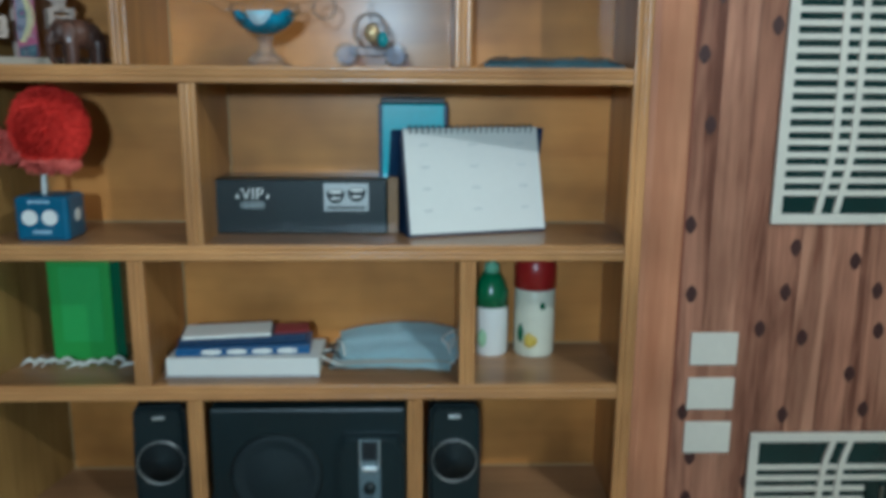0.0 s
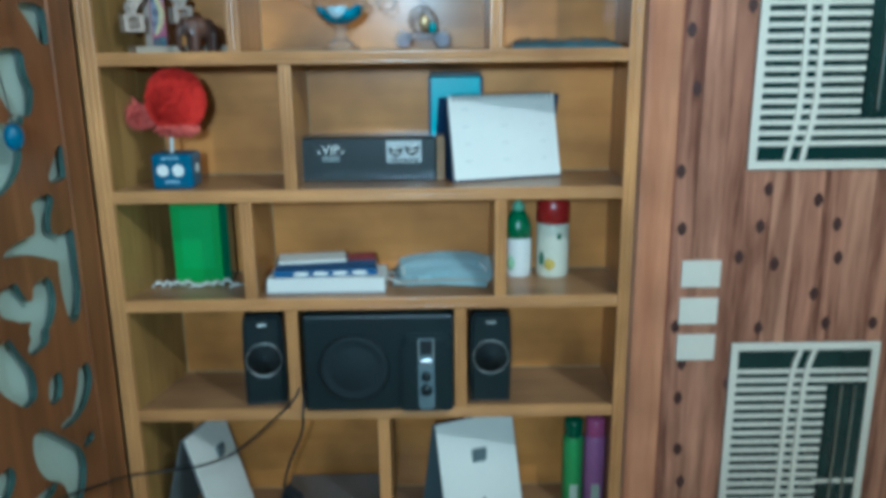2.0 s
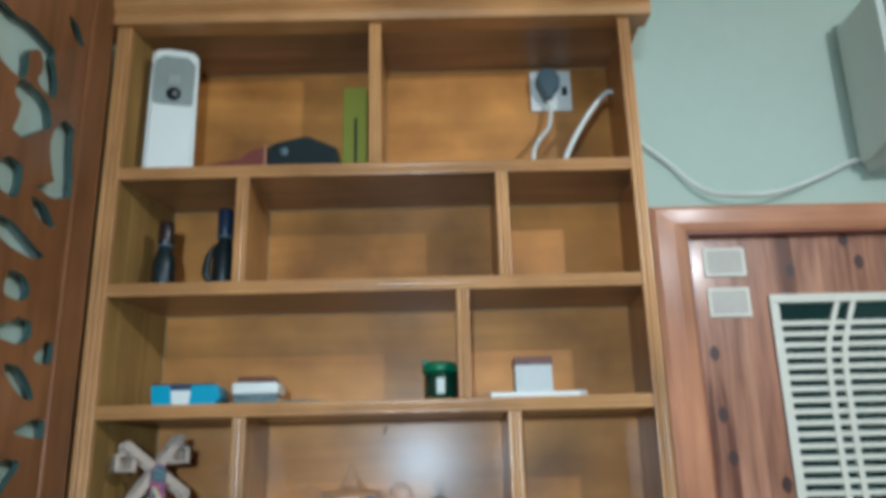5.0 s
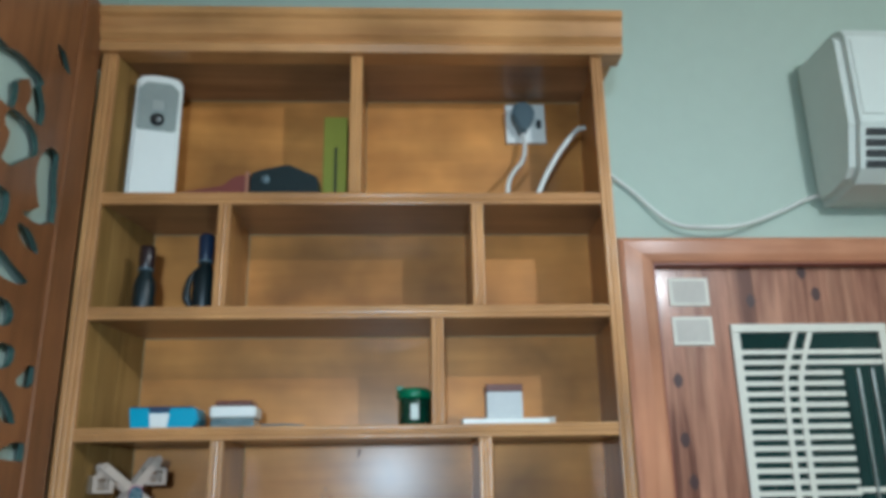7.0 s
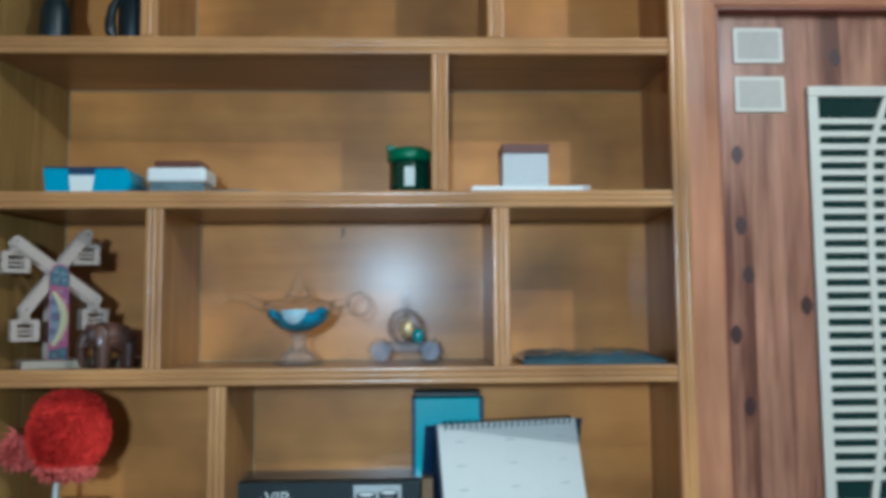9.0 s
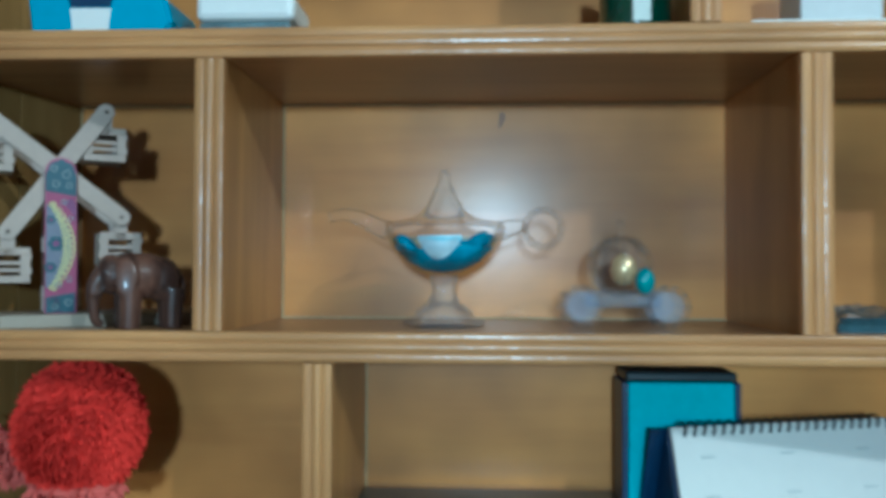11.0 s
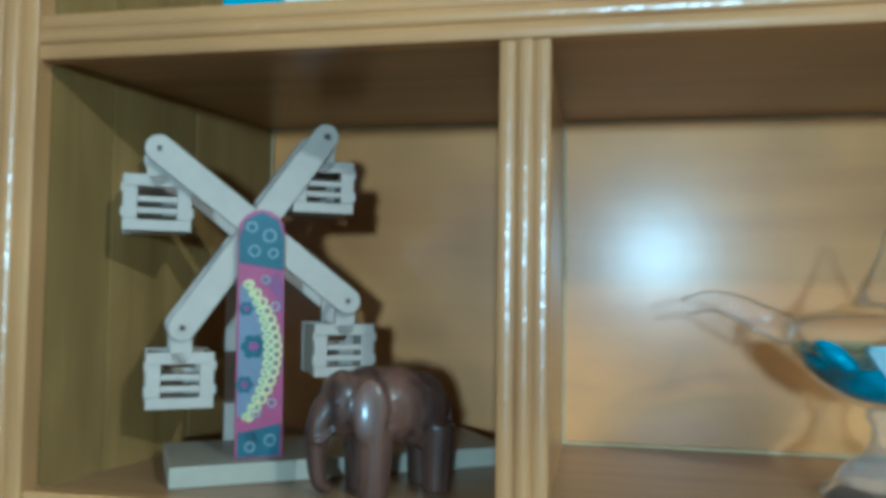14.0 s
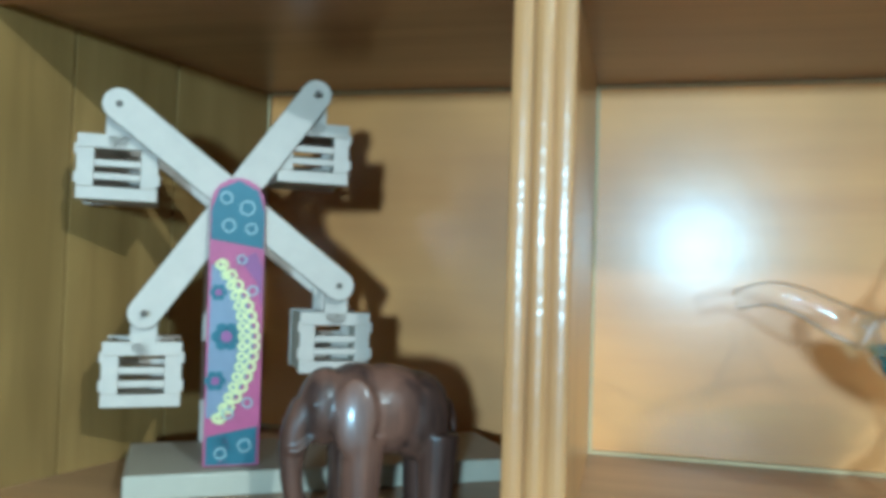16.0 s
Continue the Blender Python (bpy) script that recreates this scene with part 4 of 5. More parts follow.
field_ = [(0.032, 0.0315)] + [lace(k / 12) for k in range(13)] + [(0.032, 0.0975)]
part("lilac_field", slab(bmesh.new(), field_, 0.0091, 0.0096), LILAC, front, "lilac ground inside the lace arch")
for side_, rad in ((0.0, 0.0027), (-0.0048, 0.0021)):
    art = bmesh.new()
    for k in range(16):
        x, z = lace(k / 15, side_)
        ring(art, x, z, rad, 0.0012, 0.0083, 0.0092, n=10)
    part("scallop_chain", art, LEMON, front, "yellow scalloped chain")
CURL = plain("curl_print", (0.3, 0.34, 0.34), 0.5)
PLUM = plain("plum_print", (0.2, 0.06, 0.16), 0.4, vary=0.2, size=60)
for x, z, r in ((0.0392, 0.0665, 0.0062), (0.0352, 0.0475, 0.0044), (0.0352, 0.0855, 0.0036)):
    art = bmesh.new()
    for k in range(6):
        disc(art, x + 0.62 * r * math.cos(k * math.pi / 3), z + 0.62 * r * math.sin(k * math.pi / 3), 0.42 * r, 0.0086, 0.0092, n=10)
    part("blossom", art, AQUA, front, "aqua painted blossom")
    part("blossom_eye", disc(bmesh.new(), x, z, 0.4 * r, 0.0081, 0.0085, n=12), PLUM, front)
for outline, paint in (([(0.0312, 0.1085), (0.0535, 0.105), (0.0535, 0.121), (0.0505, 0.1302), (0.0422, 0.1345), (0.034, 0.1302), (0.031, 0.121)], AQUA),
                       ([(0.0435, 0.1), (0.0505, 0.1035), (0.0535, 0.097), (0.0535, 0.08), (0.0515, 0.09)], PLUM),
                       ([(0.0325, 0.0235), (0.0535, 0.0275), (0.0535, 0.0115), (0.0325, 0.0115)], AQUA),
                       ([(0.0335, 0.0225), (0.041, 0.0235), (0.045, 0.0118), (0.0385, 0.0118)], PLUM)):
    part("painted_band", slab(bmesh.new(), outline, 0.0088, 0.0096), paint, front, "painted band of scrolls")
for x, z, r in ((0.037, 0.1265, 0.0028), (0.046, 0.1225, 0.0034), (0.0385, 0.1145, 0.003), (0.048, 0.1135, 0.0026), (0.0445, 0.1, 0.0022), (0.0495, 0.0865, 0.0024),
                (0.041, 0.0335, 0.0026), (0.049, 0.038, 0.0024), (0.0485, 0.0195, 0.003), (0.0385, 0.0165, 0.0026)):
    part("white_curl", ring(bmesh.new(), x, z, r, 0.0007, 0.0078, 0.0087, n=12), CURL, front)


def basket(x, z):
    """A small slatted box that hangs from a hinge."""
    w, top, low = 0.0163, z - 0.0125, z - 0.0405
    bk = part("basket", a_box(x - 0.013, x + 0.013, 0.0212, 0.0518, low + 0.001, low + 0.003), GREY_WOOD, mill, "slatted plywood basket")
    for y0_, y1_ in ((0.0185, 0.0211), (0.0519, 0.0545)):
        for dims in ((x - w, x + w, top - 0.006, top), (x - w, x + w, low, low + 0.0055),
                     (x - w, x - w + 0.007, low + 0.0055, top - 0.006), (x + w - 0.007, x + w, low + 0.0055, top - 0.006),
                     (x - w + 0.007, x + w - 0.007, low + 0.0085, low + 0.0115), (x - w + 0.007, x + w - 0.007, low + 0.0142, low + 0.0172)):
            part("slat", a_box(dims[0], dims[1], y0_, y1_, dims[2], dims[3], bevel=0.0004), PALE_WOOD, bk)
        part("hanger", plate_between(bmesh.new(), (x, z), (x, z - 0.013), 0.0105, y0_, y1_), PALE_WOOD, bk)
    for sx in (-1, 1):
        part("basket_side", a_box(x + sx * 0.0145 - 0.0011, x + sx * 0.0145 + 0.0011, 0.0212, 0.0518, low + 0.001, top - 0.001), GREY_WOOD, bk)
        for zz in (low + 0.007, top - 0.009):
            part("tab", a_box(x + sx * 0.0166 - 0.0006, x + sx * 0.0166 + 0.0006, 0.0183, 0.0213, zz, zz + 0.0045), PALE_WOOD, bk)
    part("pin", rod(bmesh.new(), (x, 0.0122, z), (x, 0.0615, z), 0.0014, n=8), PLY_EDGE, bk)


for x, z in HINGES:
    basket(x, z)

# rosewood elephant, one carved piece
eb = bmesh.new()
ball(eb, (0.0, 0, 0.0435), (0.0265, 0.0175, 0.0195), n=3)
ball(eb, (0.015, 0, 0.0405), (0.0155, 0.0168, 0.0195), n=3)
ball(eb, (-0.012, 0, 0.046), (0.017, 0.0145, 0.0175), n=3)
ball(eb, (-0.0255, 0, 0.0455), (0.0115, 0.012, 0.0165), n=3)
for sy in (-1, 1):
    ball(eb, (-0.0165, sy * 0.0142, 0.0425), (0.0098, 0.0026, 0.0165), Euler((sy * 0.12, 0, sy * 0.35)).to_quaternion(), n=3)
    for x, r in ((-0.0125, 0.0078), (0.0215, 0.0072)):
        rod(eb, (x, sy * 0.0095, 0.0), (x + 0.001, sy * 0.009, 0.034), r, r + 0.0022)
    tube(eb, [(-0.031, sy * 0.006, 0.034), (-0.037, sy * 0.0068, 0.029), (-0.042, sy * 0.006, 0.0285)], [0.0018, 0.0014, 0.0007], n=8)
    ball(eb, (-0.0315, sy * 0.0095, 0.0475), (0.0022, 0.0016, 0.0018), n=2)
tube(eb, [(-0.0315, 0, 0.046), (-0.0375, 0, 0.034), (-0.0385, 0, 0.02), (-0.0365, 0, 0.008), (-0.0315, 0, 0.004)], [0.0082, 0.0066, 0.005, 0.004, 0.0032], n=12)
tube(eb, [(0.03, 0, 0.046), (0.0335, 0, 0.036), (0.033, 0, 0.022)], [0.0024, 0.0016, 0.0014], n=8)
ele = new("elephant_statue", from_meta("elephant_statue", eb, ROSEWOOD, 0.0011, 4))
ele.matrix_world = pose(-0.4395, 1.222, Z4 - 0.0006, 0, 0, 36) @ Matrix.Scale(0.95, 4)
tagged(ele, "polished dark rosewood carved elephant beside the windmill", "statue")

# glass oil lamp with blue gel
lamp_at = (-0.203, 1.262, Z4)
gl = thing("glass_lamp", "clear blown-glass genie lamp half filled with blue gel", "glass ornament", lamp_at)
part("foot_plate", lathe(bmesh.new(), [(0.0325, 0), (0.034, 0.002), (0.033, 0.0055), (0.029, 0.007)], n=6), FOOT_GLASS, gl, "six-sided glass foot plate")
part("foot", lathe(bmesh.new(), [(0.026, 0.0072), (0.0255, 0.009), (0.0225, 0.0135), (0.0175, 0.0175), (0.014, 0.02), (0.0115, 0.024), (0.0095, 0.029), (0.01, 0.034), (0.0125, 0.038), (0.0115, 0.042)], n=20), FOOT_GLASS, gl, "domed glass foot", True)
bowl = bmesh.new()
lathe(bowl, [(0.006, 0.041), (0.02, 0.0445), (0.034, 0.0535), (0.044, 0.064), (0.0495, 0.0735), (0.0515, 0.081), (0.048, 0.0855), (0.036, 0.0875), (0.0265, 0.0895), (0.02, 0.0935),
             (0.0152, 0.0995), (0.0105, 0.1075), (0.0064, 0.1165), (0.004, 0.1215), (0.0048, 0.1255), (0.0024, 0.1285)])
laid(bowl, Matrix.Diagonal((1.0, 0.78, 1.0, 1.0)))
part("bowl", bowl, CLEAR, gl, "", True)
sp = bmesh.new()
tube(sp, [(-0.046, 0, 0.0785), (-0.058, 0, 0.0835), (-0.07, 0, 0.0895), (-0.083, 0, 0.0925), (-0.096, 0, 0.0895)], [0.0085, 0.0076, 0.0064, 0.0055, 0.0046], n=18)
part("spout", sp, CLEAR, gl, "", True)
hd = bmesh.new()
tube(hd, [(0.046, 0, 0.0785), (0.057, 0, 0.0815), (0.067, 0, 0.0835)], [0.0085, 0.0068, 0.005], n=14)
part("arm", hd, CLEAR, gl, "", True)
rg = bmesh.new()
tube(rg, [(0.082 + 0.015 * math.cos(a), 0, 0.081 + 0.015 * math.sin(a)) for a in [math.pi + 2 * math.pi * k / 12 for k in range(13)]], 0.0022, n=8, per=3)
hoop = part("ring_handle", rg, CLEAR, gl, "beaded glass ring", True)
for k in range(14):
    a = 2 * math.pi * k / 14
    part("bead", ball(bmesh.new(), (0.082 + 0.015 * math.cos(a), 0, 0.081 + 0.015 * math.sin(a)), 0.0033, n=2), CLEAR, hoop, "", True)
gel = lathe(bmesh.new(), [(0.004, 0.0442), (0.018, 0.0468), (0.031, 0.0538), (0.0395, 0.0625), (0.041, 0.0655), (0.034, 0.066), (0.006, 0.063)])
for v in gel.verts:
    if v.co.z > 0.0628:
        v.co.z += 0.0035 * math.sin(90 * v.co.x) + 0.002 * math.cos(140 * v.co.y)
laid(gel, Matrix.Diagonal((1.0, 0.76, 1.0, 1.0)))
part("gel", gel, AQUA_GEL, gl, "deep blue gel", True)
for x, z, tilt, size in ((-0.029, 0.0665, 0.7, (0.012, 0.012, 0.006)), (0.025, 0.0665, -0.75, (0.0155, 0.012, 0.0068)), (0.036, 0.0695, -1.0, (0.0075, 0.009, 0.0035))):
    part("gel_swirl", ball(bmesh.new(), (x, -0.012, z), size, Euler((0, tilt, 0)).to_quaternion(), n=3), AQUA_GEL, gl, "bright blue gel swirl", True)
pearl = bmesh.new()
slab(pearl, [(-0.021, 0.0735), (0.017, 0.0745), (0.012, 0.065), (0.003, 0.056), (-0.007, 0.0545), (-0.014, 0.062)], -0.0325, -0.02)
bmesh.ops.bevel(pearl, geom=list(pearl.edges), offset=0.0018, segments=3, affect="EDGES")
part("pearl_fill", pearl, plain("pearl_gel", (0.62, 0.8, 0.86), 0.25), gl, "pale pearly block", True)
part("clear_gel", laid(lathe(bmesh.new(), [(0.0405, 0.0665), (0.0455, 0.0725), (0.004, 0.0728)]), Matrix.Diagonal((1.0, 0.76, 1.0, 1.0))), thin_glass("pale_gel", (0.72, 0.92, 0.96)), gl, "clear pale blue gel", True)

# glass coach
co = thing("glass_coach", "small clear glass pumpkin coach with a golden heart", "glass ornament", (-0.058, 1.262, Z4))
pm = bmesh.new()
ball(pm, (0, 0, 0), 1.0, n=4)
for v in pm.verts:
    ang = math.atan2(v.co.y, v.co.x)
    swell = 0.93 + 0.07 * abs(math.cos(4 * ang))
    v.co = Vector((0.0255 * v.co.x * swell, 0.0235 * v.co.y * swell, 0.05 + 0.0255 * v.co.z))
part("pumpkin", pm, CUT, co, "lobed clear glass body", True)
part("heart", ball(bmesh.new(), (0.002, -0.004, 0.047), (0.011, 0.009, 0.014), n=2), GOLD, co, "golden core", True)
part("gem", ball(bmesh.new(), (0.017, -0.014, 0.038), (0.008, 0.005, 0.011), n=2), plain("teal_gem", (0.02, 0.24, 0.26), 0.15, coat=0.5), co, "teal stone", True)
part("finial", lathe(bmesh.new(), [(0.006, 0.074), (0.003, 0.078), (0.0055, 0.083), (0.002, 0.088)], n=12), CLEAR, co, "", True)
part("bed", a_box(-0.03, 0.032, -0.01, 0.012, 0.016, 0.03, bevel=0.004), FROST, co, "frosted bed", True)
for x in (-0.033, 0.034):
    for y in (-0.017, 0.017):
        wh = part("wheel", disc(bmesh.new(), x, 0.0175, 0.0125, y - 0.003, y + 0.003, 24), FROST, co, "frosted glass wheel", False)
        wr = bmesh.new()
        ring(wr, x, 0.0175, 0.0172, 0.0045, y - 0.0045, y + 0.0045)
        part("rim", wr, CLEAR, wh, "clear glass rim", True)
        beads = bmesh.new()
        for k in range(10):
            ball(beads, (x + 0.0152 * math.cos(k * math.pi / 5), y - 0.003, 0.0175 + 0.0152 * math.sin(k * math.pi / 5)), 0.0026, n=2)
        part("rim_beads", beads, CUT, wh, "glass beads round the rim", True)
for k in range(8):
    a = k * math.pi / 4
    rib = [(0.0258 * math.cos(a) * math.sin(q), 0.0238 * math.sin(a) * math.sin(q), 0.05 + 0.026 * math.cos(q)) for q in [math.pi * j / 6 for j in range(1, 6)]]
    part("rib", tube(bmesh.new(), rib, 0.0012, n=6, per=4), CUT, co, "thin glass rib", True)
part("loop", ring(bmesh.new(), 0.0, 0.0905, 0.005, 0.0016, -0.0012, 0.0012, n=20), CLEAR, co, "small glass loop", True)


def crinkled(x0, x1, y0, y1, tall, nx=44, ny=16):
    """A thin packet: a closed pillow whose film is creased at two sizes."""
    bm, top_, low_ = bmesh.new(), [], []
    for i in range(nx + 1):
        for j in range(ny + 1):
            u, v = i / nx, j / ny
            edge = min(1.0, 9 * min(u, 1 - u), 5 * min(v, 1 - v))
            x, y = x0 + (x1 - x0) * u, y0 + (y1 - y0) * v
            crease = 0.3 * noise.noise(Vector((x * 38, y * 60, 1))) + 0.2 * abs(noise.noise(Vector((x * 120, y * 150, 2))))
            top_.append(bm.verts.new((x, y, 0.004 + tall * (0.2 + 0.8 * edge ** 0.6) * (0.72 + crease))))
            low_.append(bm.verts.new((x, y, 0.0)))
    for i in range(nx):
        for j in range(ny):
            k = i * (ny + 1) + j
            bm.faces.new([top_[k], top_[k + ny + 1], top_[k + ny + 2], top_[k + 1]])
            bm.faces.new([low_[k], low_[k + 1], low_[k + ny + 2], low_[k + ny + 1]])
    rim_ = [e for e in bm.edges if len(e.link_faces) == 1]
    bmesh.ops.bridge_loops(bm, edges=rim_)
    return bm


solo("flat_packet", crinkled(-0.094, 0.096, -0.055, 0.06, 0.015), plain("slate_film", (0.045, 0.095, 0.115), 0.16, vary=0.5, size=60, bump=0.3, coat=0.6),
     "flat dark packet in crinkled shiny film", "packet", (0.19, 1.27, Z4))

# row 5: red feather ornament in a blue tin
fo = thing("feather_ornament", "fluffy red feather tuft on a white stick in a blue tin", "ornament", (-0.503, 1.235, Z5))
tin = part("tin", a_box(-0.037, 0.035, -0.03, 0.03, 0, 0.062, bevel=0.006), BLUE, fo, "blue tin with two white discs")
for x in (-0.0165, 0.0105):
    part("white_disc", disc(bmesh.new(), x, 0.033, 0.0105, -0.0312, -0.0302), WHITE, tin)
part("side_disc", laid(disc(bmesh.new(), 0.0, 0.033, 0.009, -0.0362, -0.0352), pose(0, 0, 0, 0, 0, 90)), WHITE, tin)
PALE_PRINT = plain("pale_blue_print", (0.4, 0.58, 0.7), 0.5)
for k in range(5):
    part("print_bar", a_box(-0.017 + 0.006 * k, -0.0125 + 0.006 * k, -0.0308, -0.0298, 0.0525 + 0.001 * (k % 2), 0.0565), PALE_PRINT, tin)
    part("print_bar", a_box(-0.013 + 0.005 * k, -0.0092 + 0.005 * k, -0.0308, -0.0298, 0.011, 0.0155), PALE_PRINT, tin)
part("stick", rod(bmesh.new(), (-0.008, 0, 0.05), (-0.005, 0, 0.105), 0.0035), WHITE, fo, "white stick", True)


def tuft(centre, radii, count, length, droop, seed):
    """A soft ball of fine tapering barbs."""
    rng, bm = random.Random(seed), bmesh.new()
    ball(bm, centre, [0.95 * r for r in radii], n=3)
    for _ in range(count):
        d = Vector((rng.gauss(0, 1), rng.gauss(0, 1), rng.gauss(0, 1))).normalized()
        root = Vector(centre) + Vector([a * r * 0.86 for a, r in zip(d, radii)])
        tip = root + length * rng.uniform(0.5, 1.0) * (d + Vector((rng.uniform(-0.7, 0.7), rng.uniform(-0.7, 0.7), rng.uniform(-0.7, 0.3) - droop))).normalized()
        side = d.orthogonal().normalized() * rng.uniform(0.0016, 0.003)
        mid = (root + tip) / 2 + d * 0.003
        v = [bm.verts.new(p) for p in (root - side, root + side, mid + side * 0.8, tip, mid - side * 0.8)]
        bm.faces.new(v)
    return bm


part("tuft", tuft((0.008, 0, 0.154), (0.049, 0.043, 0.054), 7000, 0.014, 0.45, 3), RED, fo, "dense red feathers")
part("side_plume", tuft((-0.056, 0.006, 0.134), (0.02, 0.01, 0.015), 520, 0.026, 1.1, 4), PINK_TIP, fo, "drooping red side plume")
part("pale_fringe", tuft((0.008, -0.004, 0.108), (0.036, 0.03, 0.008), 420, 0.017, 1.0, 5), PINK_TIP, fo, "paler feather fringe")

# black film-wrapped carton with white lettering
vip = thing("black_carton", "long black carton in clear film with white lettering", "carton", (-0.16, 1.262, Z5))
part("carton", a_box(-0.127, 0.122, 0, 0.085, 0, 0.079, bevel=0.002), DARK, vip)
words("lettering", "VIP", 0.0235, WHITE, vip, (-0.07, -0.0006, 0.0575), "white letters")
em = bmesh.new()
for sx in (-1, 1):
    slab(em, [(-0.07 + sx * 0.0185, 0.052), (-0.07 + sx * 0.0235, 0.052), (-0.07 + sx * 0.0225, 0.0595)], -0.0008, 0.0002)
part("emblem", em, WHITE, vip, "small white wing shapes")
for z0_, z1_ in ((0.0455, 0.0472), (0.0405, 0.0438), (0.0375, 0.039)):
    part("print_bar", a_box(-0.0865, -0.0535, -0.0008, 0.0002, z0_, z1_), plain("faded_white", (0.34, 0.4, 0.4), 0.5), vip)
lb = part("label_panel", a_box(0.032, 0.096, -0.0008, 0.0002, 0.034, 0.074), plain("grey_label", (0.5, 0.55, 0.55), 0.5), vip, "grey picture label with two dark bowl shapes")
for x, dz in ((0.049, 0.0), (0.079, 0.0025)):
    cup = bmesh.new()
    slab(cup, [(x + 0.0132 * math.cos(a), 0.0605 + dz + (0.016 if math.sin(a) < 0 else 0.0052) * math.sin(a)) for a in [2 * math.pi * k / 24 for k in range(24)]], -0.0014, -0.0007)
    part("bowl_shape", cup, DARK, lb)
    part("bowl_rim", disc(bmesh.new(), x, 0.0618 + dz, 0.0098, -0.0019, -0.0013, rz=0.0026), WHITE, lb)
    part("print_bar", a_box(x - 0.0065, x + 0.0065, -0.0019, -0.0013, 0.0508 + dz, 0.0538 + dz), WHITE, lb)
part("base_line", a_box(0.037, 0.091, -0.0014, -0.0007, 0.0372, 0.0405), DARK, lb)
part("end_flap", a_box(0.1235, 0.1385, 0.0, 0.085, 0.0008, 0.0815, bevel=0.001), plain("kraft_card", (0.2, 0.12, 0.05), 0.5, vary=0.2), vip, "brown card end")
fl = part("film", a_box(-0.129, 0.14, -0.003, 0.088, 0.0004, 0.083, bevel=0.003), WRAP, vip, "clear shrink film")
fl.visible_shadow = False

cy = thing("cyan_carton", "upright shiny teal carton behind the calendar", "carton", (0.0, 1.30, Z5))
part("box", a_box(-0.047, 0.047, 0, 0.045, 0, 0.185, bevel=0.002), TEAL, cy)
part("top_band", a_box(-0.0475, 0.0475, -0.0006, 0.0455, 0.1855, 0.194, bevel=0.002), DARK, cy, "dark top band")
for sx in (-1, 1):
    part("side_band", a_box(sx * 0.0475 - 0.003, sx * 0.0475 + 0.003, -0.0008, 0.0455, 0.0005, 0.185, bevel=0.001), NAVY, cy, "dark side edge")
part("print_mark", a_box(-0.006, 0.008, -0.0006, 0.0002, 0.135, 0.14), plain("deep_teal", (0.01, 0.2, 0.26), 0.3), cy)


def desk_calendar(at, turn, wide, tall, label, rows=4, rings=22, stand=NAVY, spare=0.006):
    """A tent calendar: two leaning boards, page block, wire loops and faint month blocks."""
    c = thing("desk_calendar", label, "calendar", at, turn, group="desk calendars")
    lean_y = 0.3 * tall
    def sheet(y_low, y_top, w, h0, h1, thick):
        bm = bmesh.new()
        for x in (-w / 2, w / 2):
            for y, z in ((y_low, h0), (y_top, h1), (y_top + thick, h1), (y_low + thick, h0)):
                bm.verts.new((x, y, z))
        bm.verts.ensure_lookup_table()
        v = bm.verts
        for q in ((0, 1, 2, 3), (7, 6, 5, 4), (0, 4, 5, 1), (1, 5, 6, 2), (2, 6, 7, 3), (3, 7, 4, 0)):
            bm.faces.new([v[i] for i in q])
        return bm
    part("front_board", sheet(0.004, lean_y, wide + 0.003, 0.0, tall - 0.003, 0.0025), stand, c)
    part("rear_board", sheet(2 * lean_y, lean_y + 0.004, wide + spare, 0.0, tall - 0.003, 0.0025), stand, c)
    page = part("page", sheet(0.0, lean_y - 0.003, wide, 0.004, tall - 0.001, 0.0028), PAPER, c, "white pages")
    if spare > 0.01:  # a closed card gusset at one end of the stand
        gs = bmesh.new()
        slab(gs, [(0.005, 0.0), (lean_y + 0.001, tall - 0.006), (2 * lean_y, 0.0)], -wide / 2 - 0.0025, -wide / 2 - 0.0005)
        laid(gs, Matrix(((0, 1, 0, 0), (1, 0, 0, 0), (0, 0, 1, 0), (0, 0, 0, 1))))
        part("gusset", gs, stand, c, "navy end gusset")
    def on(z):
        return (lean_y - 0.003) * (z - 0.004) / (tall - 0.005) - 0.0005
    if rows:
        for r in range(rows):
            for k in range(3):
                x, z = -wide * 0.36 + k * wide * 0.36, tall * (0.83 - 0.2 * r)
                part("month_bar", a_box(x - wide * 0.03, x + wide * 0.03, on(z) - 0.0002, on(z) + 0.0006, z, z + 0.0022), INK, page)
    for k in range(rings):
        x = -wide * 0.45 + k * wide * 0.9 / (rings - 1)
        lp = bmesh.new()
        tube(lp, [(x, lean_y - 0.006, tall - 0.008), (x, lean_y - 0.008, tall - 0.001), (x, lean_y - 0.002, tall + 0.003), (x, lean_y + 0.006, tall - 0.002)], 0.0011, n=5, per=3)
        part("wire_loop", lp, DARK, c)
    return c, page, on


desk_calendar((0.097, 1.262, Z5 + 0.0002), 16, 0.208, 0.152, "white spiral desk calendar with faint month blocks", spare=0.03)

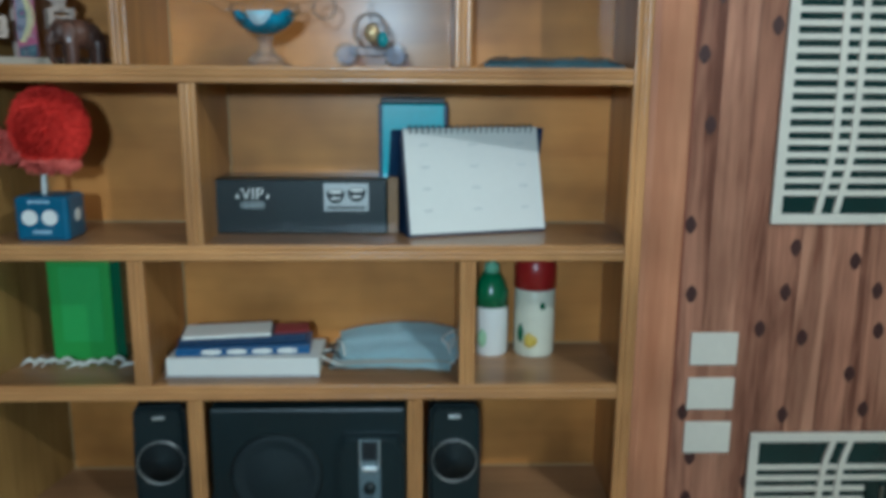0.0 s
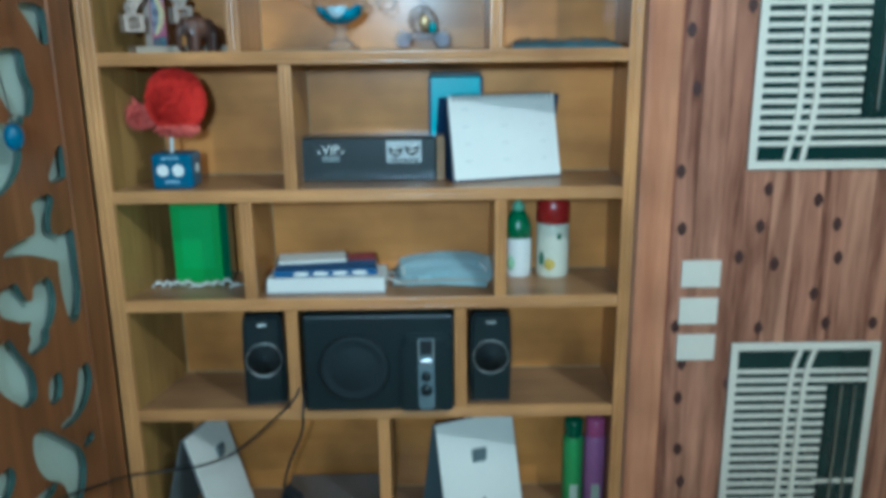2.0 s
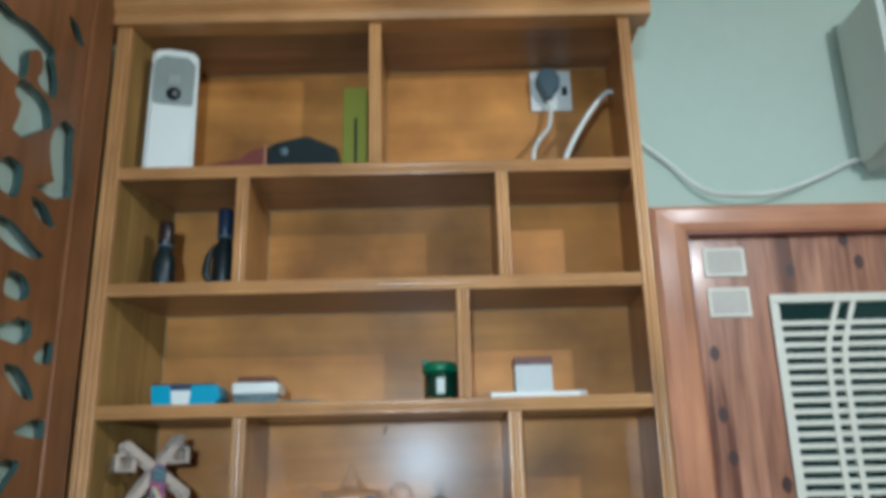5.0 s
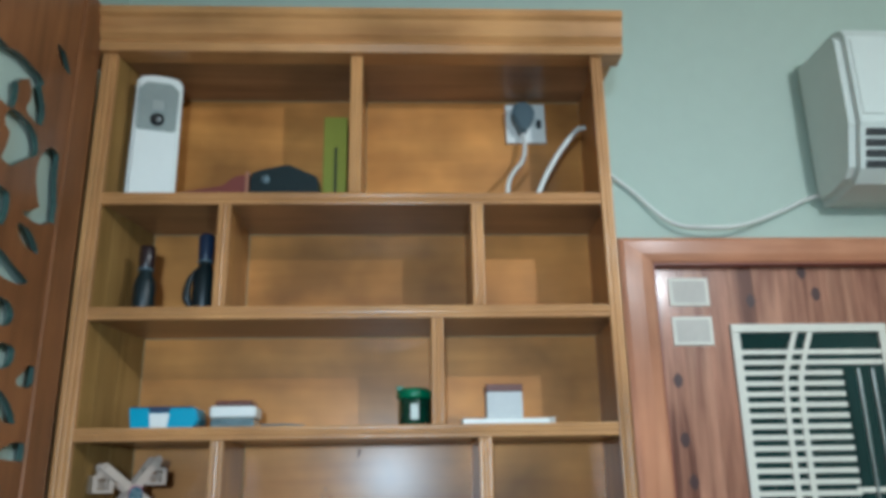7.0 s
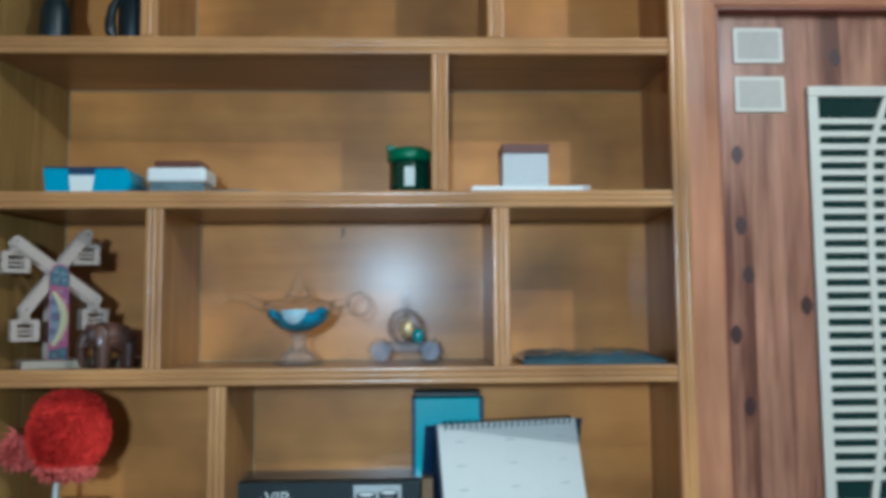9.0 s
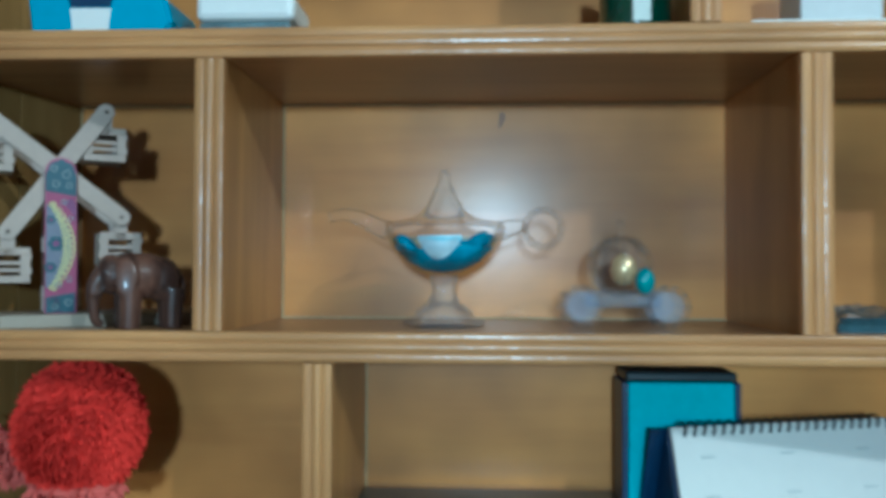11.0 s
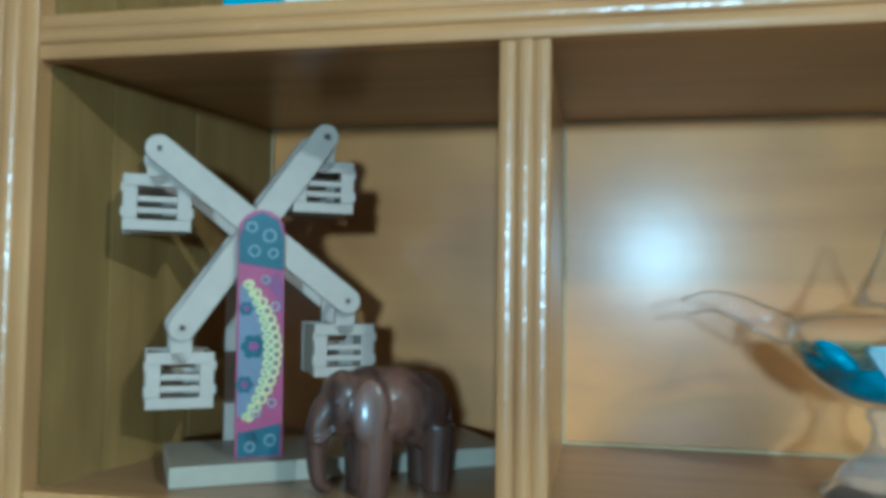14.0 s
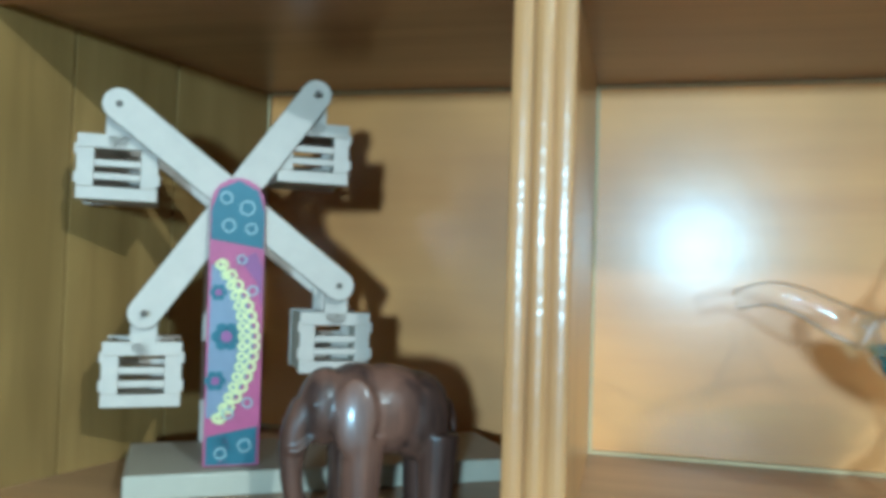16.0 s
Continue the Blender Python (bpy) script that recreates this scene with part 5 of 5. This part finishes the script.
# row 6: green carton, scraps, papers, face masks, bottles
gc = thing("green_carton", "bright green upright carton", "carton", (-0.495, 1.285, Z6))
part("box", a_box(-0.047, 0.045, 0, 0.04, 0, 0.166, bevel=0.0015), GREEN, gc)
part("panel", a_box(-0.03, 0.03, -0.0007, 0.0003, 0.03, 0.145), plain("pale_green_card", (0.06, 0.42, 0.09), 0.45, vary=0.1), gc, "slightly paler printed panel")
# the shading at the carton's right, put in as a dark green strip
part("side", a_box(0.0452, 0.06, 0.002, 0.04, 0, 0.164, bevel=0.001), DEEP_GREEN, gc, "carton side with its shade put in as dark green")
cr = bmesh.new()
rng = random.Random(11)
for k in range(9):
    x = -0.085 + 0.0185 * k
    p = [Vector((x + rng.uniform(-0.006, 0.006), rng.uniform(-0.004, 0.012), 0.001)), Vector((x + 0.012, rng.uniform(-0.006, 0.004), rng.uniform(0.006, 0.016))),
         Vector((x + 0.026, rng.uniform(0, 0.012), 0.002))]
    tube(cr, p, [0.0012, 0.0035, 0.001], n=5, per=4)
solo("paper_scraps", cr, PAPER, "crumpled white paper scraps before the green carton", "paper", (-0.495, 1.255, Z6))
tray6 = thing("white_box", "flat white box lying on the shelf", "box", (-0.243, 1.212, Z6))
part("box", a_box(-0.11, 0.108, 0, 0.09, 0, 0.028, bevel=0.002), PAPER, tray6)
part("edge", a_box(-0.111, 0.109, -0.001, 0.002, 0.0, 0.003), plain("grey_edge", (0.35, 0.37, 0.38), 0.5), tray6)
bl = thing("blue_booklet", "blue and white booklet lying on the white box", "booklet", (-0.235, 1.225, Z6 + 0.0285), 4)
part("cover", a_box(-0.105, 0.085, 0, 0.07, 0, 0.012, bevel=0.001), plain("booklet_blue", (0.02, 0.1, 0.25), 0.35, vary=0.3, size=50), bl)
sw = bmesh.new()
for k in range(4):
    disc(sw, -0.055 + 0.036 * k, 0.006, 0.015, -0.0008, 0.0002, rz=0.004)
part("white_swirl", sw, PAPER, bl, "white printed swirls")
sheet2 = thing("leaflet", "white leaflet with a dark blue cover", "leaflet", (-0.262, 1.235, Z6 + 0.041), 8)
part("cover", a_box(-0.075, 0.105, 0, 0.06, 0.0, 0.011, bevel=0.001), NAVY, sheet2)
part("page", a_box(-0.07, 0.055, -0.003, 0.055, 0.0112, 0.0165, bevel=0.001), PAPER, sheet2, "white page")
part("red_corner", a_box(0.06, 0.11, 0.01, 0.05, 0.0112, 0.0135), plain("dull_red_print", (0.28, 0.03, 0.04), 0.5), sheet2, "red printed corner")
for n in range(4):
    mb = bmesh.new()
    nx, ny = 14, 6
    g = [[mb.verts.new((-0.088 + 0.176 * i / nx, -0.03 + 0.08 * j / ny, 0.004 + 0.0035 * math.sin(j * 2.1) + 0.011 * math.sin(math.pi * i / nx) ** 0.7 * (0.3 + 0.7 * j / ny) + 0.016 * j / ny
                        + 0.002 * noise.noise(Vector((i * 0.5, j * 0.6, n))))) for j in range(ny + 1)] for i in range(nx + 1)]
    for i in range(nx):
        for j in range(ny):
            mb.faces.new((g[i][j], g[i + 1][j], g[i + 1][j + 1], g[i][j + 1]))
    bmesh.ops.solidify(mb, geom=mb.faces[:], thickness=0.003)
    mk = thing("face_mask", "pale blue pleated face mask lying in a loose pile", "face mask", (-0.032 + 0.004 * n, 1.25 + 0.004 * n, Z6 + 0.003 + 0.0055 * n), (-4, 3, -2, 5)[n], group="pile of face masks")
    part("cloth", mb, MASK_BLUE if n % 2 == 0 or n == 3 else PAPER, mk, "", True)
    loop = bmesh.new()
    tube(loop, [(0.082, -0.02, 0.006), (0.1 - 0.012 * n, 0.0, 0.02), (0.09, 0.03, 0.022), (0.07, 0.04, 0.014)], 0.0016, n=6)
    part("ear_loop", loop, PAPER, mk, "", True)
    loop = bmesh.new()
    tube(loop, [(-0.082, -0.025, 0.006), (-0.115 + 0.01 * n, -0.02, 0.012 + 0.004 * n), (-0.12 + 0.01 * n, 0.01, 0.014), (-0.075, 0.03, 0.01)], 0.0016, n=6)
    part("ear_loop", loop, PAPER if n % 2 else DARK, mk, "", True)
b1 = thing("pump_bottle", "white bottle with a green shoulder and green pump cap", "bottle", (0.121, 1.317, Z6))
part("body", lathe(bmesh.new(), [(0.024, 0), (0.0265, 0.004), (0.0265, 0.075), (0.0262, 0.078)]), WHITE, b1, "", True)
part("shoulder", lathe(bmesh.new(), [(0.0262, 0.0782), (0.0262, 0.1), (0.02, 0.118), (0.013, 0.13)]), plain("leaf_green", (0.02, 0.2, 0.075), 0.25, vary=0.3, coat=0.4), b1, "dark green shoulder", True)
part("pump", lathe(bmesh.new(), [(0.012, 0.13), (0.012, 0.142), (0.006, 0.146), (0.006, 0.156), (0.009, 0.158), (0.008, 0.164), (0.003, 0.167)]), plain("mint_pump", (0.2, 0.5, 0.32), 0.35), b1, "pale green pump", True)
part("print", ball(bmesh.new(), (-0.012, -0.0215, 0.03), (0.011, 0.004, 0.016), n=2), plain("mint_print", (0.3, 0.5, 0.3), 0.5), b1, "pale green printed patch", True)
b2 = thing("red_cap_bottle", "white bottle with a big red cap and fruit print", "bottle", (0.189, 1.317, Z6))
part("body", lathe(bmesh.new(), [(0.029, 0), (0.0315, 0.004), (0.0315, 0.085), (0.0315, 0.102), (0.03, 0.106)]), plain("cream_bottle", (0.72, 0.74, 0.6), 0.35, vary=0.06), b2, "", True)
part("cap", lathe(bmesh.new(), [(0.0305, 0.1065), (0.033, 0.108), (0.033, 0.14), (0.028, 0.158), (0.018, 0.168), (0.006, 0.171)]), RED_CAP, b2, "dark red domed cap", True)
part("fruit_print", ball(bmesh.new(), (-0.006, -0.0275, 0.028), (0.014, 0.0048, 0.015), n=2), YELLOW_PRINT, b2, "yellow fruit print", True)
part("leaf_print", ball(bmesh.new(), (-0.022, -0.0205, 0.038), (0.007, 0.0045, 0.016), n=2), DEEP_GREEN, b2, "green leaf print", True)
part("mark", a_box(0.004, 0.012, -0.0322, -0.030, 0.078, 0.089, bevel=0.001), DEEP_GREEN, b2, "small green mark")


# row 7: loudspeakers and subwoofer
def speaker(at, turn, label):
    s = thing("loudspeaker", label, "loudspeaker", at, turn, group="pair of loudspeakers")
    bm = bmesh.new()
    slab(bm, [(-0.037, 0), (0.037, 0), (0.0385, 0.09), (0.036, 0.168), (0.028, 0.178), (-0.028, 0.178), (-0.036, 0.168), (-0.0385, 0.09)], 0, 0.1)
    bmesh.ops.bevel(bm, geom=[e for e in bm.edges if all(v.co.y < 0.001 for v in e.verts)], offset=0.006, segments=3, affect="EDGES")
    part("cabinet", bm, DARK, s)
    part("ring", ring(bmesh.new(), 0, 0.092, 0.0335, 0.0013, -0.0025, 0.003), SILVER, s, "silver cone ring", True)
    cn = bmesh.new()
    lathe(cn, [(0.0305, 0.0), (0.018, -0.006), (0.011, -0.0075), (0.008, -0.002), (0.002, 0.0)], n=28)
    part("cone", laid(cn, pose(0, -0.001, 0.092, 90, 0, 0)), DARKER, s, "black cone", True)
    part("badge", a_box(-0.009, 0.009, -0.0012, 0.0005, 0.158, 0.163, bevel=0.0005), SILVER, s, "small silver badge bar")
    return s


speaker((-0.364, 1.198, Z7), 8, "small black loudspeaker with a silver cone ring")
speaker((0.0605, 1.198, Z7), 0, "small black loudspeaker with a silver cone ring")
sub = thing("subwoofer", "large black subwoofer with a round grille and control panel", "subwoofer", (-0.148, 1.164, Z7))
part("cabinet", a_box(-0.136, 0.138, 0.004, 0.155, 0, 0.187, bevel=0.004), DARK, sub)
gr = bmesh.new()
lathe(gr, [(0.066, 0.0), (0.062, 0.005), (0.055, 0.007), (0.048, 0.002), (0.04, 0.0045), (0.012, 0.0085), (0.002, 0.0095)], n=36)
part("grille", laid(gr, pose(-0.045, 0.004, 0.085, 90, 0, 0)), DARKER, sub, "black domed grille", True)
cp = bmesh.new()
slab(cp, [(0.045, 0.003), (0.132, 0.003), (0.135, 0.012), (0.135, 0.13), (0.127, 0.15), (0.052, 0.15), (0.044, 0.13), (0.042, 0.012)], -0.012, 0.006)
bmesh.ops.bevel(cp, geom=[e for e in cp.edges if all(v.co.y < -0.011 for v in e.verts)], offset=0.005, segments=2, affect="EDGES")
panel = part("control_panel", cp, DARK, sub, "black raised control panel")
st = bmesh.new()
slab(st, [(0.073, 0.018), (0.078, 0.01), (0.098, 0.01), (0.103, 0.018), (0.103, 0.148), (0.073, 0.148)], -0.0145, -0.011)
part("strip", st, SLATE, panel, "grey control strip")
part("display", a_box(0.0775, 0.0985, -0.0158, -0.014, 0.118, 0.146, bevel=0.001), BLACKISH, panel, "black display")
part("bright_bar", a_box(0.0775, 0.0985, -0.0158, -0.014, 0.1, 0.108, bevel=0.001), SILVER, panel)
for z, r in ((0.077, 0.0085), (0.05, 0.0105)):
    part("knob", rod(bmesh.new(), (0.088, -0.021, z), (0.088, -0.014, z), r, n=20), DARK, panel, "round black knob", True)
part("light_edge", a_box(0.0735, 0.0755, -0.0162, -0.0142, 0.11, 0.147), SILVER, panel)
part("light_edge", a_box(0.1005, 0.1025, -0.0162, -0.0142, 0.11, 0.147), SILVER, panel)

# row 8: calendars, receiver, spray cans
c1, p1, on1 = desk_calendar((-0.452, 1.25, Z8 + 0.0002), 75, 0.14, 0.205, "white desk calendar turned aside with a small dark picture", rows=0, rings=0, stand=GREY)
part("picture", a_box(0.005, 0.03, on1(0.13) - 0.001, on1(0.13) + 0.006, 0.122, 0.15), SLATE, p1, "small dark picture")
c2, p2, on2 = desk_calendar((0.055, 1.21, Z8 + 0.0002), 22, 0.168, 0.21, "white desk calendar with a small dark picture", rows=0, rings=0, stand=SLATE)
part("picture", a_box(-0.014, 0.016, on2(0.13) - 0.0014, on2(0.13) + 0.006, 0.118, 0.15), SLATE, p2, "small dark picture")
part("mark", a_box(-0.002, 0.005, on2(0.05) - 0.001, on2(0.05) + 0.002, 0.044, 0.054), GREY, p2, "small grey mark")
rc = thing("receiver_box", "flat dark grey receiver box with a glossy top", "receiver", (-0.255, 1.195, Z8))
part("case", a_box(-0.1, 0.095, 0, 0.15, 0.003, 0.042, bevel=0.003), plain("gloss_grey", (0.1, 0.1, 0.1), 0.16, vary=0.3, coat=0.6), rc)
for x in (-0.085, 0.08):
    for y in (0.015, 0.115):
        part("foot", rod(bmesh.new(), (x, y, 0), (x, y, 0.004), 0.006), BLACKISH, rc)
rem = thing("remote_control", "slim black remote control leaning on the receiver", "remote control", (-0.362, 1.19, Z8), -30)
part("body", laid(a_box(-0.02, 0.02, 0, 0.016, 0, 0.115, bevel=0.003), pose(0, 0.0, 0.002, 0, 24, 0)), BLACKISH, rem)
part("keypad", laid(a_box(-0.013, 0.013, -0.001, 0.002, 0.03, 0.1, bevel=0.0005), pose(0, 0.0, 0.002, 0, 24, 0)), DARKER, rem)


def spray_can(x, material, cap, label):
    s = thing("spray_can", label, "spray can", (x, 1.285, Z8), group="spray cans")
    part("can", lathe(bmesh.new(), [(0.0202, 0), (0.0214, 0.003), (0.0214, 0.152), (0.0185, 0.16)]), material, s, "", True)
    part("cap", lathe(bmesh.new(), [(0.019, 0.16), (0.0195, 0.162), (0.0195, 0.192), (0.015, 0.198)]), cap, s, "", True)
    part("print", a_box(-0.008, 0.009, -0.0215, -0.0185, 0.02, 0.055, bevel=0.001), plain("print_pale", (0.45, 0.55, 0.45), 0.5), s, "pale printed patch")
    return s


spray_can(0.2375, plain("can_green", (0.07, 0.33, 0.09), 0.3, vary=0.2, coat=0.3), DEEP_GREEN, "bright green spray can with a dark cap")
spray_can(0.2822, PURPLE, plain("pink_cap", (0.45, 0.1, 0.25), 0.35), "purple spray can with a pink cap")

# loudspeaker leads
solo("speaker_lead", tube(bmesh.new(), [(-0.296, 1.20, 1.02), (-0.302, 1.168, 0.985), (-0.34, 1.16, 0.945), (-0.42, 1.163, 0.875), (-0.49, 1.163, 0.845), (-0.56, 1.158, 0.838),
                                        (-0.614, 1.1, 0.86), (-0.622, 0.98, 0.91), (-0.63, 0.9, 0.94)], 0.0022, n=8), BLACKISH,
     "thin black speaker lead slung across the shelf front", "cable", smooth=True)
solo("speaker_lead", tube(bmesh.new(), [(-0.29, 1.198, 1.0), (-0.291, 1.168, 0.955), (-0.296, 1.164, 0.91), (-0.325, 1.175, 0.84), (-0.345, 1.21, 0.77), (-0.345, 1.26, Z8 + 0.054)], 0.0022, n=8), BLACKISH,
     "thin black lead hanging down to the receiver", "cable", smooth=True)
